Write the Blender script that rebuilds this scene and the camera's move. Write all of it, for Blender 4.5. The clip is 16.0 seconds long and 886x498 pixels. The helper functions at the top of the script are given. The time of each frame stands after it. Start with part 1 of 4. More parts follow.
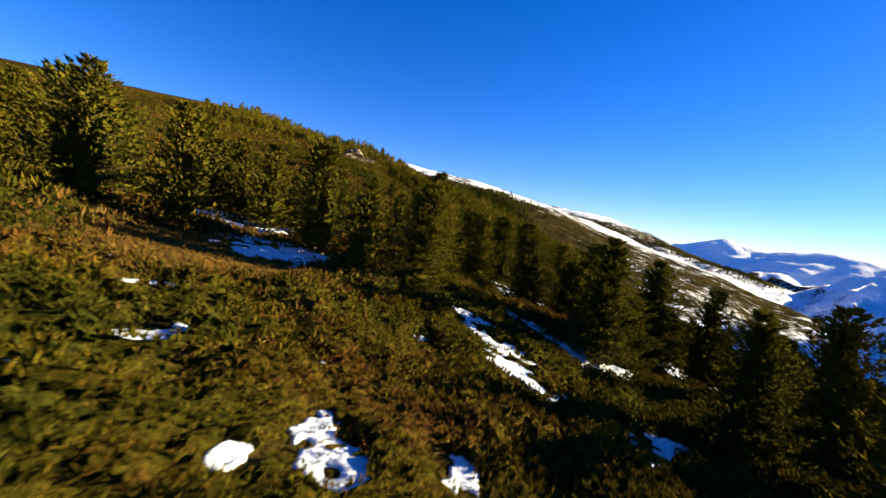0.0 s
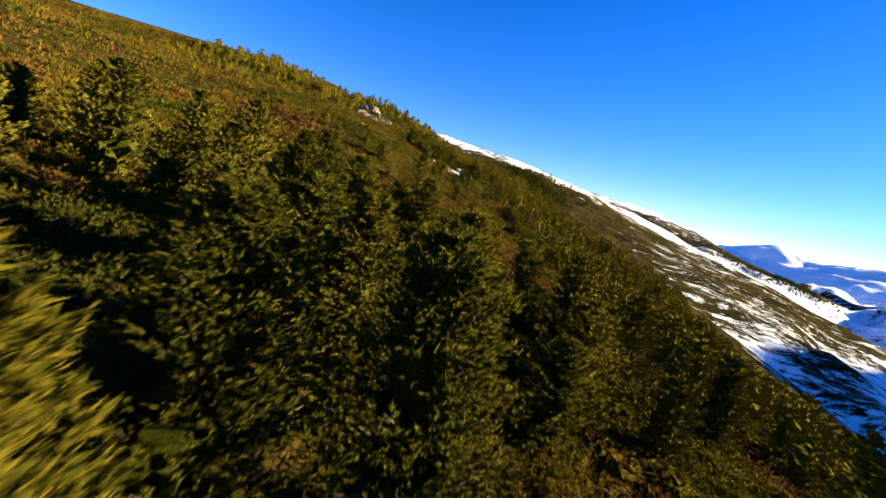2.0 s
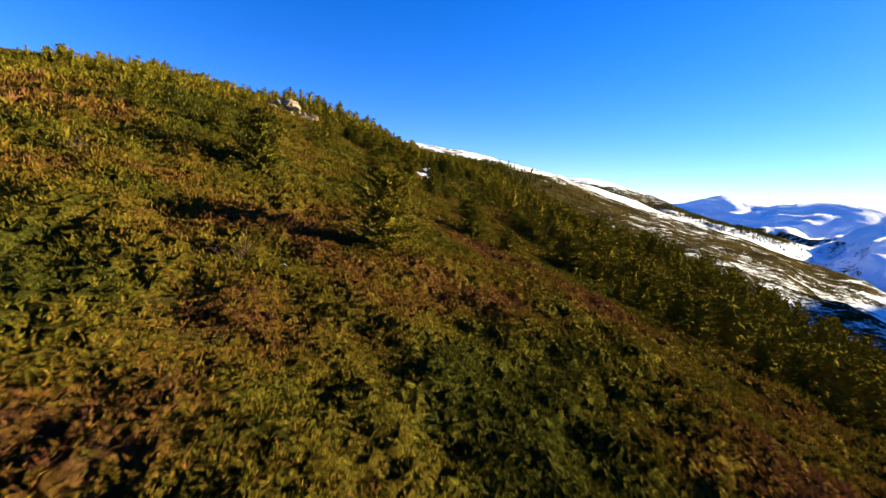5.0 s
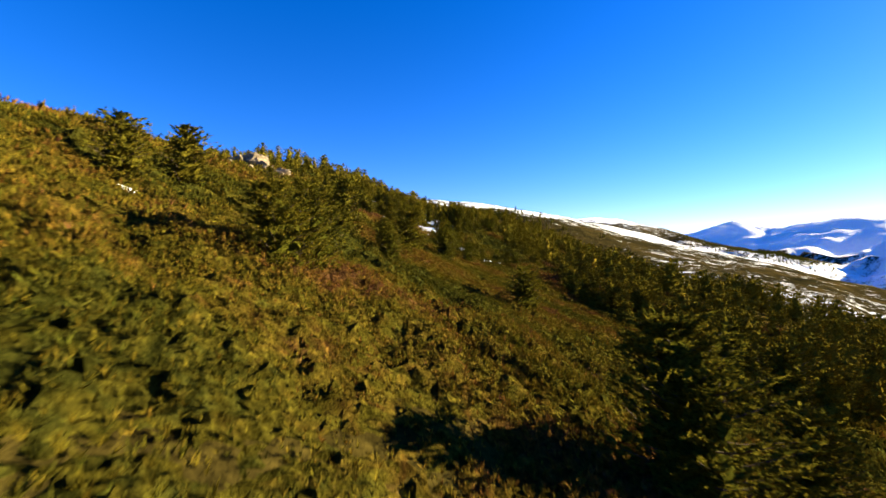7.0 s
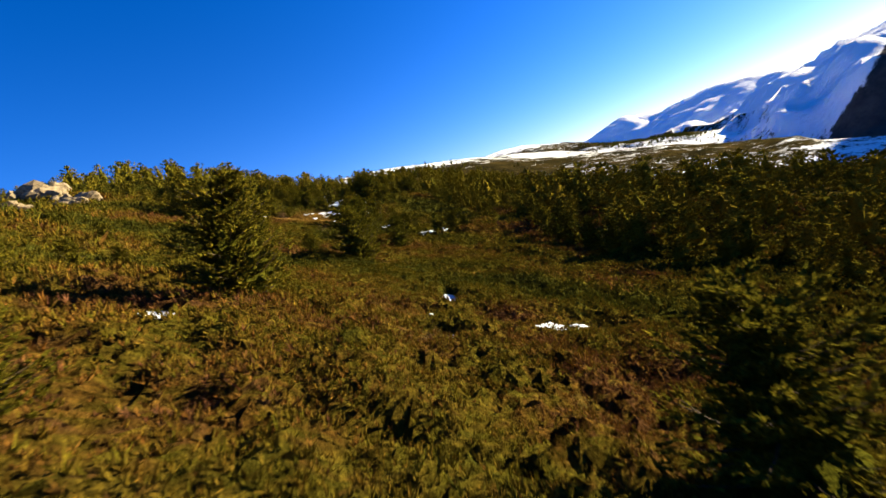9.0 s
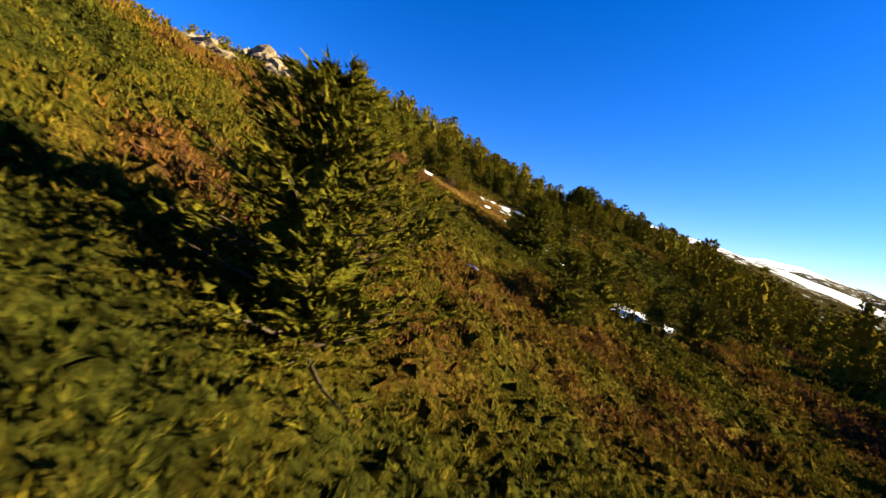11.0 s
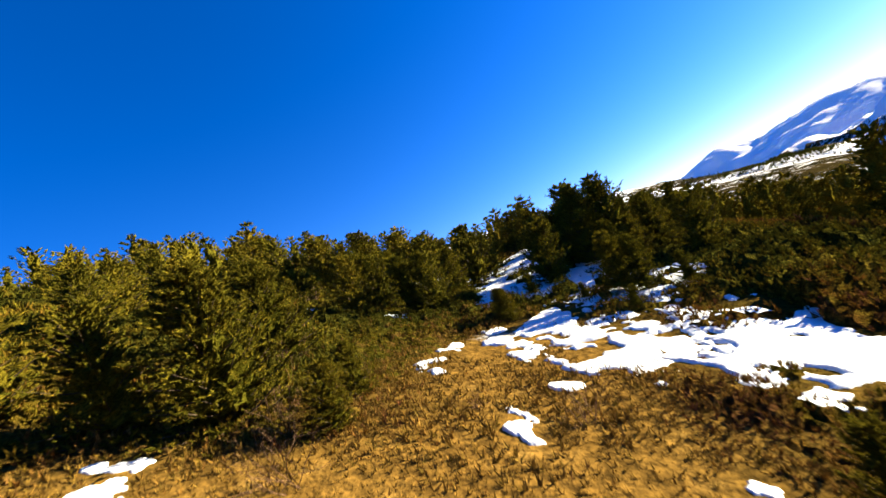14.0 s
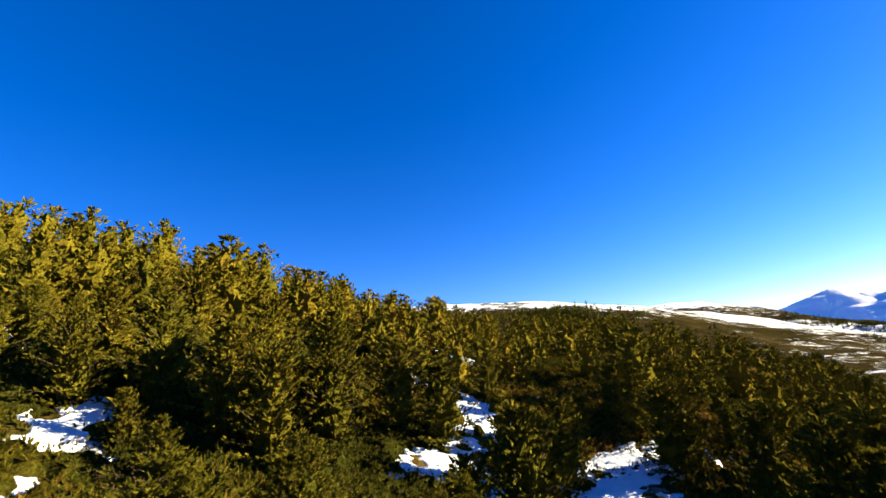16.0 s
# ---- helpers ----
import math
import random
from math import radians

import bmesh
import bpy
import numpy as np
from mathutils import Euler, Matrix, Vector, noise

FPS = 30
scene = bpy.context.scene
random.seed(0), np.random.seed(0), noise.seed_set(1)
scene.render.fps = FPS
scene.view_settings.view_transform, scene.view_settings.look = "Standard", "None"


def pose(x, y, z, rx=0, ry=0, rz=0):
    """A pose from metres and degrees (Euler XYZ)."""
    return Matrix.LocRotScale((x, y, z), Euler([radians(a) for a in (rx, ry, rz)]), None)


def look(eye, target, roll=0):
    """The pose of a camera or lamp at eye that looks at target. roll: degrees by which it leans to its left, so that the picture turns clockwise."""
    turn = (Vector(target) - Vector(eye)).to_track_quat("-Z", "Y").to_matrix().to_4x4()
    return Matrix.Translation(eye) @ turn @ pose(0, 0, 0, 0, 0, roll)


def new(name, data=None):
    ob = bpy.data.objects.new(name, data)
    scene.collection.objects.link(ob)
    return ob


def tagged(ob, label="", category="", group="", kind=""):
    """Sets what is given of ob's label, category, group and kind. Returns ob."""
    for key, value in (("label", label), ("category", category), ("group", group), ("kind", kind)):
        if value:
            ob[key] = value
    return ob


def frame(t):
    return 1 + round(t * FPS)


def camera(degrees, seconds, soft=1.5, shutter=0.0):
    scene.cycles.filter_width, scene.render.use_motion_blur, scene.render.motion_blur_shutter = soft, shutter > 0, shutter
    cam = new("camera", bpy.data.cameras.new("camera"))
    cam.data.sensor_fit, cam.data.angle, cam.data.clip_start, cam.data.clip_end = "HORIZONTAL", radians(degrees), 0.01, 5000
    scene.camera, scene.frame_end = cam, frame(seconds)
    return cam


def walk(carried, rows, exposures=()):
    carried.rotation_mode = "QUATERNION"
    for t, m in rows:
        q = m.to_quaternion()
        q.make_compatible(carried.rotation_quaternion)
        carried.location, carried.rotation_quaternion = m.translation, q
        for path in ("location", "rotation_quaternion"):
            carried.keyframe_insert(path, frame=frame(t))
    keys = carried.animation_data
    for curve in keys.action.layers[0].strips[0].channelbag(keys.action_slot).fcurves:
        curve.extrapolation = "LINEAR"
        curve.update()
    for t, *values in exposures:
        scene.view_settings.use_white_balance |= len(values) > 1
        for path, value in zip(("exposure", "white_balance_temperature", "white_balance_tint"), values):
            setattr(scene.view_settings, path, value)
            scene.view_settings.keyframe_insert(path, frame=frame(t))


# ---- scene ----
# camera and its walk
cam = camera(92.04, 16.0, soft=1.5, shutter=0.12)
PATH = [
    (0, -0.00, 0.00, 20.00, 85.42, -8.85, 0.65),
    (0.5, 3.21, 8.60, 20.45, 83.28, -14.25, 6.19),
    (1, 4.98, 16.54, 20.84, 80.82, -18.25, 9.07),
    (1.5, 5.51, 23.82, 21.10, 80.53, -17.90, 8.90),
    (2, 5.29, 31.95, 21.27, 81.26, -13.84, 5.59),
    (2.5, 4.43, 40.48, 21.51, 82.08, -7.03, 0.06),
    (3, 3.33, 49.19, 21.63, 82.54, -1.27, -4.24),
    (3.2, 2.77, 52.68, 21.71, 82.39, -0.34, -4.93),
    (5.3, -4.28, 92.57, 22.12, 82.33, -7.12, 1.61),
    (5.5, -4.11, 95.78, 22.07, 83.01, -10.03, 4.01),
    (6, -3.89, 103.53, 22.37, 84.76, -15.15, 9.37),
    (6.5, -4.43, 111.11, 22.71, 88.68, -11.22, 7.14),
    (7, -5.33, 119.56, 23.13, 89.52, 0.96, 0.08),
    (7.5, -6.05, 127.19, 23.72, 88.11, 13.41, -7.19),
    (8, -6.16, 133.32, 24.00, 85.53, 22.43, -13.13),
    (8.5, -5.71, 138.71, 24.16, 83.12, 21.68, -13.16),
    (9, -4.04, 145.40, 23.89, 82.96, 18.36, -10.77),
    (9.5, -2.13, 151.39, 23.74, 84.38, 11.37, -5.03),
    (9.7, -1.28, 153.35, 23.72, 84.75, 7.47, -1.86),
    (11.8, -1.96, 181.04, 23.14, 89.85, -13.95, 21.03),
    (12, -2.80, 183.64, 23.54, 91.13, -10.97, 19.37),
    (12.5, -5.19, 189.68, 24.63, 95.34, -4.51, 16.08),
    (13, -8.04, 196.42, 26.54, 98.64, 5.59, 10.96),
    (13.5, -10.49, 202.43, 28.32, 97.43, 21.99, 3.29),
    (14, -11.61, 208.34, 30.12, 96.54, 25.06, 1.57),
    (14.5, -11.80, 213.31, 31.70, 97.48, 23.87, 2.05),
    (15, -11.08, 218.46, 33.37, 99.53, 18.30, 3.93),
    (15.5, -10.21, 222.77, 34.93, 101.66, 11.99, 5.99),
    (16, -9.47, 225.82, 36.52, 103.83, 6.38, 7.26),
]
walk(cam, [(r[0], pose(*r[1:])) for r in PATH],
     exposures=[(0, 2.1), (1.2, 2.3), (3, 2.45), (5.5, 2.42), (6.5, 2.55), (7.6, 2.3), (9.7, 2.15), (11.8, 2.6), (12.6, 2.65), (13.4, 2.55), (14.5, 2.37), (16, 2.33)])

# ---- world, sun and exposure ----
SUN_AZ, SUN_EL = radians(75), radians(15.5)
world = bpy.data.worlds.new("sky")
scene.world = world
world.use_nodes = True
wn = world.node_tree
sky = wn.nodes.new("ShaderNodeTexSky")
sky.sky_type, sky.sun_disc = "NISHITA", False
sky.sun_elevation, sky.sun_rotation = SUN_EL, SUN_AZ
sky.altitude, sky.air_density, sky.dust_density, sky.ozone_density = 2000, 1.0, 0.55, 3.0
wn.nodes["Background"].inputs["Strength"].default_value = 0.05
vivid = wn.nodes.new("ShaderNodeHueSaturation")
vivid.inputs["Saturation"].default_value = 1.21
tone = wn.nodes.new("ShaderNodeMix")
tone.data_type, tone.blend_type = "RGBA", "MULTIPLY"
tone.inputs[0].default_value, tone.inputs[7].default_value = 1.0, (0.76, 0.765, 1.10, 1)
wn.links.new(sky.outputs[0], tone.inputs[6])
wn.links.new(tone.outputs[2], vivid.inputs["Color"])
wn.links.new(vivid.outputs[0], wn.nodes["Background"].inputs["Color"])
sun = new("sun", bpy.data.lights.new("sun", "SUN"))
sun.data.energy, sun.data.angle, sun.data.color = 5.5, radians(0.55), (1.0, 0.87, 0.55)
toward = Vector((math.sin(SUN_AZ) * math.cos(SUN_EL), math.cos(SUN_AZ) * math.cos(SUN_EL), math.sin(SUN_EL)))
sun.matrix_world = look((0, 0, 400), Vector((0, 0, 400)) - toward)


# ---- materials ----
def material(name, rough=0.8, spec=0.2):
    m = bpy.data.materials.new(name)
    m.use_nodes = True
    b = m.node_tree.nodes["Principled BSDF"]
    b.inputs["Roughness"].default_value = rough
    b.inputs["Specular IOR Level"].default_value = spec
    return m, m.node_tree, b


def node(tree, kind, **values):
    n = tree.nodes.new("ShaderNode" + kind)
    for k, v in values.items():
        n.inputs[k.replace("_", " ")].default_value = v
    return n


def noise_tex(tree, scale, detail=4.0, coords=None, rough=0.55):
    n = node(tree, "TexNoise", Scale=scale, Detail=detail, Roughness=rough)
    if coords is not None:
        tree.links.new(coords, n.inputs["Vector"])
    return n.outputs["Fac"]


def ramp(tree, fac, stops):
    n = tree.nodes.new("ShaderNodeValToRGB")
    e = n.color_ramp.elements
    while len(e) < len(stops):
        e.new(0.5)
    for i, (p, c) in enumerate(stops):
        e[i].position, e[i].color = p, (*c, 1) if len(c) == 3 else c
    tree.links.new(fac, n.inputs["Fac"])
    return n.outputs["Color"]


def mixed(tree, fac, a, b):
    n = tree.nodes.new("ShaderNodeMix")
    n.data_type = "RGBA"
    for value, socket in ((fac, n.inputs[0]), (a, n.inputs[6]), (b, n.inputs[7])):
        if isinstance(value, (int, float)):
            socket.default_value = value
        elif isinstance(value, tuple):
            socket.default_value = (*value, 1)
        else:
            tree.links.new(value, socket)
    return n.outputs[2]


def sums(tree, op, a, b):
    n = tree.nodes.new("ShaderNodeMath")
    n.operation = op
    for value, socket in ((a, n.inputs[0]), (b, n.inputs[1])):
        if isinstance(value, (int, float)):
            socket.default_value = value
        else:
            tree.links.new(value, socket)
    return n.outputs[0]


def bump(tree, bsdf, height, strength, distance):
    n = node(tree, "Bump", Strength=strength, Distance=distance)
    tree.links.new(height, n.inputs["Height"])
    tree.links.new(n.outputs[0], bsdf.inputs["Normal"])


def object_coords(tree):
    return tree.nodes.new("ShaderNodeTexCoord").outputs["Object"]


def attribute(tree, name):
    n = tree.nodes.new("ShaderNodeAttribute")
    n.attribute_name = name
    return n.outputs["Fac"], n.outputs["Color"]


def ground_material():
    m, t, b = material("ground_soil_grass_snow", 1.0, 0.0)
    co = object_coords(t)
    cover = ramp(t, noise_tex(t, 0.35, 6, co), [(0.3, (0.018, 0.014, 0.004)), (0.5, (0.045, 0.034, 0.008)), (0.7, (0.085, 0.052, 0.012))])
    straw = ramp(t, noise_tex(t, 1.2, 6, co, 0.65), [(0.3, (0.08, 0.046, 0.012)), (0.55, (0.155, 0.088, 0.021)), (0.75, (0.215, 0.132, 0.038))])
    fine = ramp(t, noise_tex(t, 5.0, 5, co), [(0.3, (0.45, 0.45, 0.45)), (0.7, (1.2, 1.15, 1.0))])
    mul = t.nodes.new("ShaderNodeMix")
    mul.data_type, mul.blend_type = "RGBA", "MULTIPLY"
    mul.inputs[0].default_value = 1.0
    t.links.new(mixed(t, attribute(t, "straw")[0], cover, straw), mul.inputs[6])
    t.links.new(fine, mul.inputs[7])
    scrub = ramp(t, noise_tex(t, 0.03, 8, co, 0.7), [(0.35, (0.012, 0.011, 0.005)), (0.52, (0.032, 0.024, 0.008)), (0.68, (0.060, 0.040, 0.013))])
    rock = ramp(t, noise_tex(t, 0.02, 8, co, 0.7), [(0.35, (0.025, 0.026, 0.030)), (0.65, (0.08, 0.072, 0.066))])
    far_cover = mixed(t, attribute(t, "far")[0], mul.outputs[2], mixed(t, attribute(t, "rock")[0], scrub, rock))
    squeeze = t.nodes.new("ShaderNodeMapping")
    squeeze.inputs["Rotation"].default_value = (0, 0, radians(28))
    squeeze.inputs["Scale"].default_value = (1.0, 2.4, 1.0)
    t.links.new(co, squeeze.inputs["Vector"])
    drift = noise_tex(t, 0.022, 12, squeeze.outputs[0], 0.80)
    small = noise_tex(t, 0.13, 7, squeeze.outputs[0], 0.7)
    amount = sums(t, "ADD", sums(t, "MULTIPLY", drift, 0.70), sums(t, "MULTIPLY", small, 0.30))
    edge = sums(t, "ADD", sums(t, "SUBTRACT", amount, 1.0), attribute(t, "snow")[0])
    mask = ramp(t, sums(t, "ADD", sums(t, "MULTIPLY", edge, 16.0), 0.5), [(0.0, (0, 0, 0)), (1.0, (1, 1, 1))])
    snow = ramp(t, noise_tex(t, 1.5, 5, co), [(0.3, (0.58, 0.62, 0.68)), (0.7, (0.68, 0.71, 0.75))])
    # Distant snow painted whiter, standing in for the haze over the far ranges.
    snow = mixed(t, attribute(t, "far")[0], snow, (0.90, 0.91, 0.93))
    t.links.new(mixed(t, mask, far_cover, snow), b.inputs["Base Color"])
    crags = sums(t, "MULTIPLY", sums(t, "MULTIPLY", noise_tex(t, 0.035, 9, squeeze.outputs[0], 0.68), attribute(t, "far")[0]), 60.0)
    bump(t, b, sums(t, "ADD", noise_tex(t, 3.0, 6, co), crags), 0.6, 0.3)
    return m


def snow_material():
    m, t, b = material("old_snow", 0.55, 0.3)
    co = object_coords(t)
    c = ramp(t, noise_tex(t, 1.3, 6, co), [(0.3, (0.54, 0.58, 0.65)), (0.6, (0.64, 0.67, 0.72))])
    dirt = ramp(t, noise_tex(t, 7.0, 5, co, 0.7), [(0.62, (0, 0, 0)), (0.75, (1, 1, 1))])
    t.links.new(mixed(t, dirt, c, (0.30, 0.25, 0.18)), b.inputs["Base Color"])
    bump(t, b, noise_tex(t, 4.0, 6, co), 0.7, 0.12)
    return m


def lit_through(t, b, colour, share):
    """Lets part of the light pass through thin leaves."""
    thin = t.nodes.new("ShaderNodeBsdfTranslucent")
    mix = t.nodes.new("ShaderNodeMixShader")
    mix.inputs[0].default_value = share
    out = t.nodes["Material Output"]
    t.links.new(colour, b.inputs["Base Color"])
    t.links.new(colour, thin.inputs["Color"])
    t.links.new(b.outputs[0], mix.inputs[1])
    t.links.new(thin.outputs[0], mix.inputs[2])
    t.links.new(mix.outputs[0], out.inputs["Surface"])


def gap_shaded(t, colour, scale):
    """Multiplies noise into the colour: painted shade in the gaps between needles and twigs."""
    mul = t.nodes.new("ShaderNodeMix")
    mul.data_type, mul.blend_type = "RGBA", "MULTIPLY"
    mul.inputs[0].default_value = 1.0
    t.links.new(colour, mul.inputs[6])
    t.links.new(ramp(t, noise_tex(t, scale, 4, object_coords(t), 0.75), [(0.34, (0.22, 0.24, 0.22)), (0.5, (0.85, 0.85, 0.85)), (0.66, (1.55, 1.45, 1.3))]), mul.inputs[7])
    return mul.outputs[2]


def leaf_material(name, stops, rough=1.0, share=0.24):
    m, t, b = material(name, rough, 0.0)
    info = t.nodes.new("ShaderNodeObjectInfo")
    geo = t.nodes.new("ShaderNodeNewGeometry")
    f = sums(t, "ADD", sums(t, "MULTIPLY", info.outputs["Random"], 0.4), sums(t, "MULTIPLY", geo.outputs["Random Per Island"], 0.6))
    lit_through(t, b, gap_shaded(t, ramp(t, f, stops), 16.0), share)
    bump(t, b, noise_tex(t, 20.0, 4, object_coords(t), 0.7), 0.9, 0.12)
    return m


def cover_material(name):
    m, t, b = material(name, 1.0, 0.0)
    lit_through(t, b, gap_shaded(t, attribute(t, "tint")[1], 22.0), 0.10)
    return m


def shaded_litter_material(name):
    """Inner twigs, litter and leaves of the shrubs, with shade put into the colour."""
    m, t, b = material(name, 1.0, 0.0)
    co = object_coords(t)
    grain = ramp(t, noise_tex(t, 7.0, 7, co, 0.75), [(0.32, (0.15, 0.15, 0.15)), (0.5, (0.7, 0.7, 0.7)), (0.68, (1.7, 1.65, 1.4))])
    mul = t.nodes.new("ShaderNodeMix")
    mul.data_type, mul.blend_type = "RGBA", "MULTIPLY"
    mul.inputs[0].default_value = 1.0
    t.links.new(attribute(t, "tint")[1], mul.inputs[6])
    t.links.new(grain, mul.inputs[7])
    t.links.new(mul.outputs[2], b.inputs["Base Color"])
    bump(t, b, noise_tex(t, 9.0, 6, co, 0.7), 1.0, 0.25)
    return m


def bark_material():
    m, t, b = material("pine_bark", 0.9, 0.1)
    co = object_coords(t)
    t.links.new(ramp(t, noise_tex(t, 9, 6, co, 0.7), [(0.3, (0.022, 0.016, 0.011)), (0.6, (0.070, 0.048, 0.030)), (0.8, (0.125, 0.085, 0.05))]), b.inputs["Base Color"])
    bump(t, b, noise_tex(t, 18, 5, co), 0.8, 0.03)
    return m


def rock_material():
    m, t, b = material("granite", 0.9, 0.15)
    co = object_coords(t)
    t.links.new(ramp(t, noise_tex(t, 2.2, 8, co, 0.7), [(0.3, (0.06, 0.048, 0.03)), (0.55, (0.19, 0.14, 0.085)), (0.75, (0.27, 0.215, 0.14))]), b.inputs["Base Color"])
    bump(t, b, noise_tex(t, 5, 6, co), 0.9, 0.1)
    return m


GROUND, SNOW, BARK, ROCK = ground_material(), snow_material(), bark_material(), rock_material()
NEEDLES = leaf_material("pine_needles", [(0.0, (0.048, 0.055, 0.007)), (0.4, (0.106, 0.097, 0.010)), (0.75, (0.160, 0.127, 0.012)), (1.0, (0.210, 0.146, 0.015))])
TWIGS = leaf_material("bare_twigs", [(0.0, (0.16, 0.09, 0.055)), (1.0, (0.30, 0.19, 0.12))], 0.8)
COVER, SHADED_LITTER = cover_material("broom_and_heather"), shaded_litter_material("shaded_shrub_litter")


# ---- the ground: one sheet from the near slope to the far ranges ----
def smooth(a, b, v):
    u = np.clip((v - a) / (b - a), 0, 1)
    return u * u * (3 - 2 * u)


def value_noise(x, y, seed=0):
    xi, yi = np.floor(x), np.floor(y)
    u, v = x - xi, y - yi
    u, v = u * u * (3 - 2 * u), v * v * (3 - 2 * v)

    def rnd(i, j):
        s = np.sin(i * 127.1 + j * 311.7 + seed * 74.7) * 43758.5453
        return s - np.floor(s)
    return (rnd(xi, yi) * (1 - u) + rnd(xi + 1, yi) * u) * (1 - v) + (rnd(xi, yi + 1) * (1 - u) + rnd(xi + 1, yi + 1) * u) * v


def fractal(x, y, scale, octaves=4, seed=0):
    out, amp = 0, 1.0
    for k in range(octaves):
        out = out + amp * (value_noise(x / scale + 13 * k, y / scale - 7 * k, seed + k) - 0.5)
        scale, amp = scale / 2.03, amp * 0.5
    return out


SHOULDER = [(-400, 800, 118), (-150, 850, 112), (-20, 830, 100), (70, 830, 92), (180, 850, 72), (330, 900, 45), (520, 1000, 8), (700, 1080, -40)]
DOME = [(100, 1750, 120), (300, 1600, 118), (440, 1540, 110), (540, 1500, 104), (680, 1500, 74), (900, 1600, 25), (1050, 1700, -20)]
HUMP = [(690, 1150, -10), (800, 1210, -5), (930, 1260, -18), (1050, 1300, -50)]
# The last points, beyond the visible crest, are raised to shade the valley.
MASSIF = [(1530, 2710, 12), (1690, 2610, 146), (1780, 2418, 96), (1904, 2181, 138), (1959, 1985, 116), (1945, 1696, 66), (1936, 1544, 92), (2020, 1419, 114), (2050, 1308, 124),
          (2095, 1068, 190), (2150, 950, 260), (2200, 800, 330), (2300, 130, 370), (2250, -700, 360), (1900, -1500, 200)]
# Unseen steep ridge added behind the massif only to keep sun off the valley.
SHADE_RIDGE = [(2200, 900, 550), (2240, 760, 590), (2340, 130, 615), (2290, -700, 600)]
FLOOR = -160.0
RISE_X = (-160, -90, -55, -30, -12, 3, 25, 70)
RISE_Y = (-20, 40, 90, 130, 170, 205, 240, 275, 340)
RISE = np.array([
    (35.5, 28.9, 24.4, 20.6, 17.5, 14.5, 9.0, -2.4),
    (36.4, 26.7, 21.3, 18.0, 16.5, 15.0, 9.3, -5.4),
    (43.0, 30.1, 22.9, 18.7, 17.4, 15.1, 8.5, -6.3),
    (47.2, 33.6, 28.1, 29.0, 22.7, 16.3, 8.5, -4.7),
    (46.0, 37.2, 36.7, 32.7, 24.1, 17.6, 10.2, 0.6),
    (46.7, 41.7, 39.8, 33.0, 25.8, 20.0, 15.0, 5.2),
    (54.0, 47.8, 47.1, 38.1, 30.2, 28.1, 18.4, 6.9),
    (63.1, 54.0, 51.5, 43.0, 36.0, 32.9, 25.1, 9.1),
    (76.7, 61.5, 49.6, 43.4, 39.7, 37.9, 35.5, 17.5)])



def crest(x, y, line, slope, rough):
    best = np.full_like(x, -1e4)
    for (ax, ay, az), (bx, by, bz) in zip(line, line[1:]):
        dx, dy = bx - ax, by - ay
        u = np.clip(((x - ax) * dx + (y - ay) * dy) / (dx * dx + dy * dy), 0, 1)
        d = np.hypot(x - ax - u * dx, y - ay - u * dy)
        best = np.maximum(best, az + u * (bz - az) - slope * np.sqrt(d * d + 30) * (1 + rough * fractal(x, y, 160, 5, 5)))
    return best


def spline(v, knots):
    """Cubic weights of the knots round v."""
    knots = np.array(knots, float)
    i = np.clip(np.searchsorted(knots, v) - 1, 0, len(knots) - 2)
    step = knots[i + 1] - knots[i]
    u = np.clip((v - knots[i]) / step, 0, 1)
    before, after = np.maximum(i - 1, 0), np.minimum(i + 2, len(knots) - 1)
    s0, s1 = step / (knots[i + 1] - knots[before]), step / (knots[after] - knots[i])
    h10, h01, h11 = u ** 3 - 2 * u ** 2 + u, -2 * u ** 3 + 3 * u ** 2, u ** 3 - u ** 2
    return [(before, -h10 * s0), (i, 1 - h01 - h11 * s1), (i + 1, h01 + h10 * s0), (after, h11 * s1)]


def near_slope(x, y):
    z = 0
    wx, wy = spline(np.clip(x, -160, 70), RISE_X), spline(np.clip(y, -20, 340), RISE_Y)
    for i, a in wx:
        for j, b in wy:
            z = z + RISE[j, i] * a * b
    z = z + 0.05 * np.clip(-160 - x, 0, 400) - 0.40 * np.maximum(x - 70, 0)
    return z - 0.05 * np.maximum(y - 340, 0) - 0.1 * np.maximum(-20 - y, 0)


def height(x, y):
    x, y = np.asarray(x, float), np.asarray(y, float)
    near = near_slope(x, y) + 0.45 * fractal(x, y, 14, 4, 1) + 2.0 * fractal(x, y, 70, 2, 3) * smooth(60, 120, np.abs(x))
    floor = FLOOR + 14 * fractal(x, y, 260, 5, 9) + 0.03 * np.maximum(y - 500, 0)
    z = np.maximum(near, floor)
    for line, slope, rough in ((SHOULDER, 0.32, 0.25), (DOME, 0.32, 0.4), (HUMP, 0.30, 0.3), (MASSIF, 0.32, 0.35), (SHADE_RIDGE, 1.3, 0.1)):
        z = np.maximum(z, crest(x, y, line, slope, rough))
    z = z + 7 * fractal(x, y, 90, 4, 77) * smooth(600, 900, np.hypot(x, y))
    ribs = np.abs(fractal(x + 0.4 * y, y - 0.3 * x, 210, 5, 41))
    z = z - 24 * ribs * smooth(-120, -20, z) * smooth(1300, 1600, x)
    return z


def axis_steps(lo, hi, fine, growth, widest, end):
    mid = list(np.arange(lo, hi + 0.01, fine))
    up, s = [], fine
    while (up[-1] if up else hi) < end:
        s = min(s * growth, widest)
        up.append((up[-1] if up else hi) + s)
    down, s = [], fine
    while (down[-1] if down else lo) > -end * 0.7:
        s = min(s * growth, widest)
        down.append((down[-1] if down else lo) - s)
    return np.array(down[::-1] + mid + up)


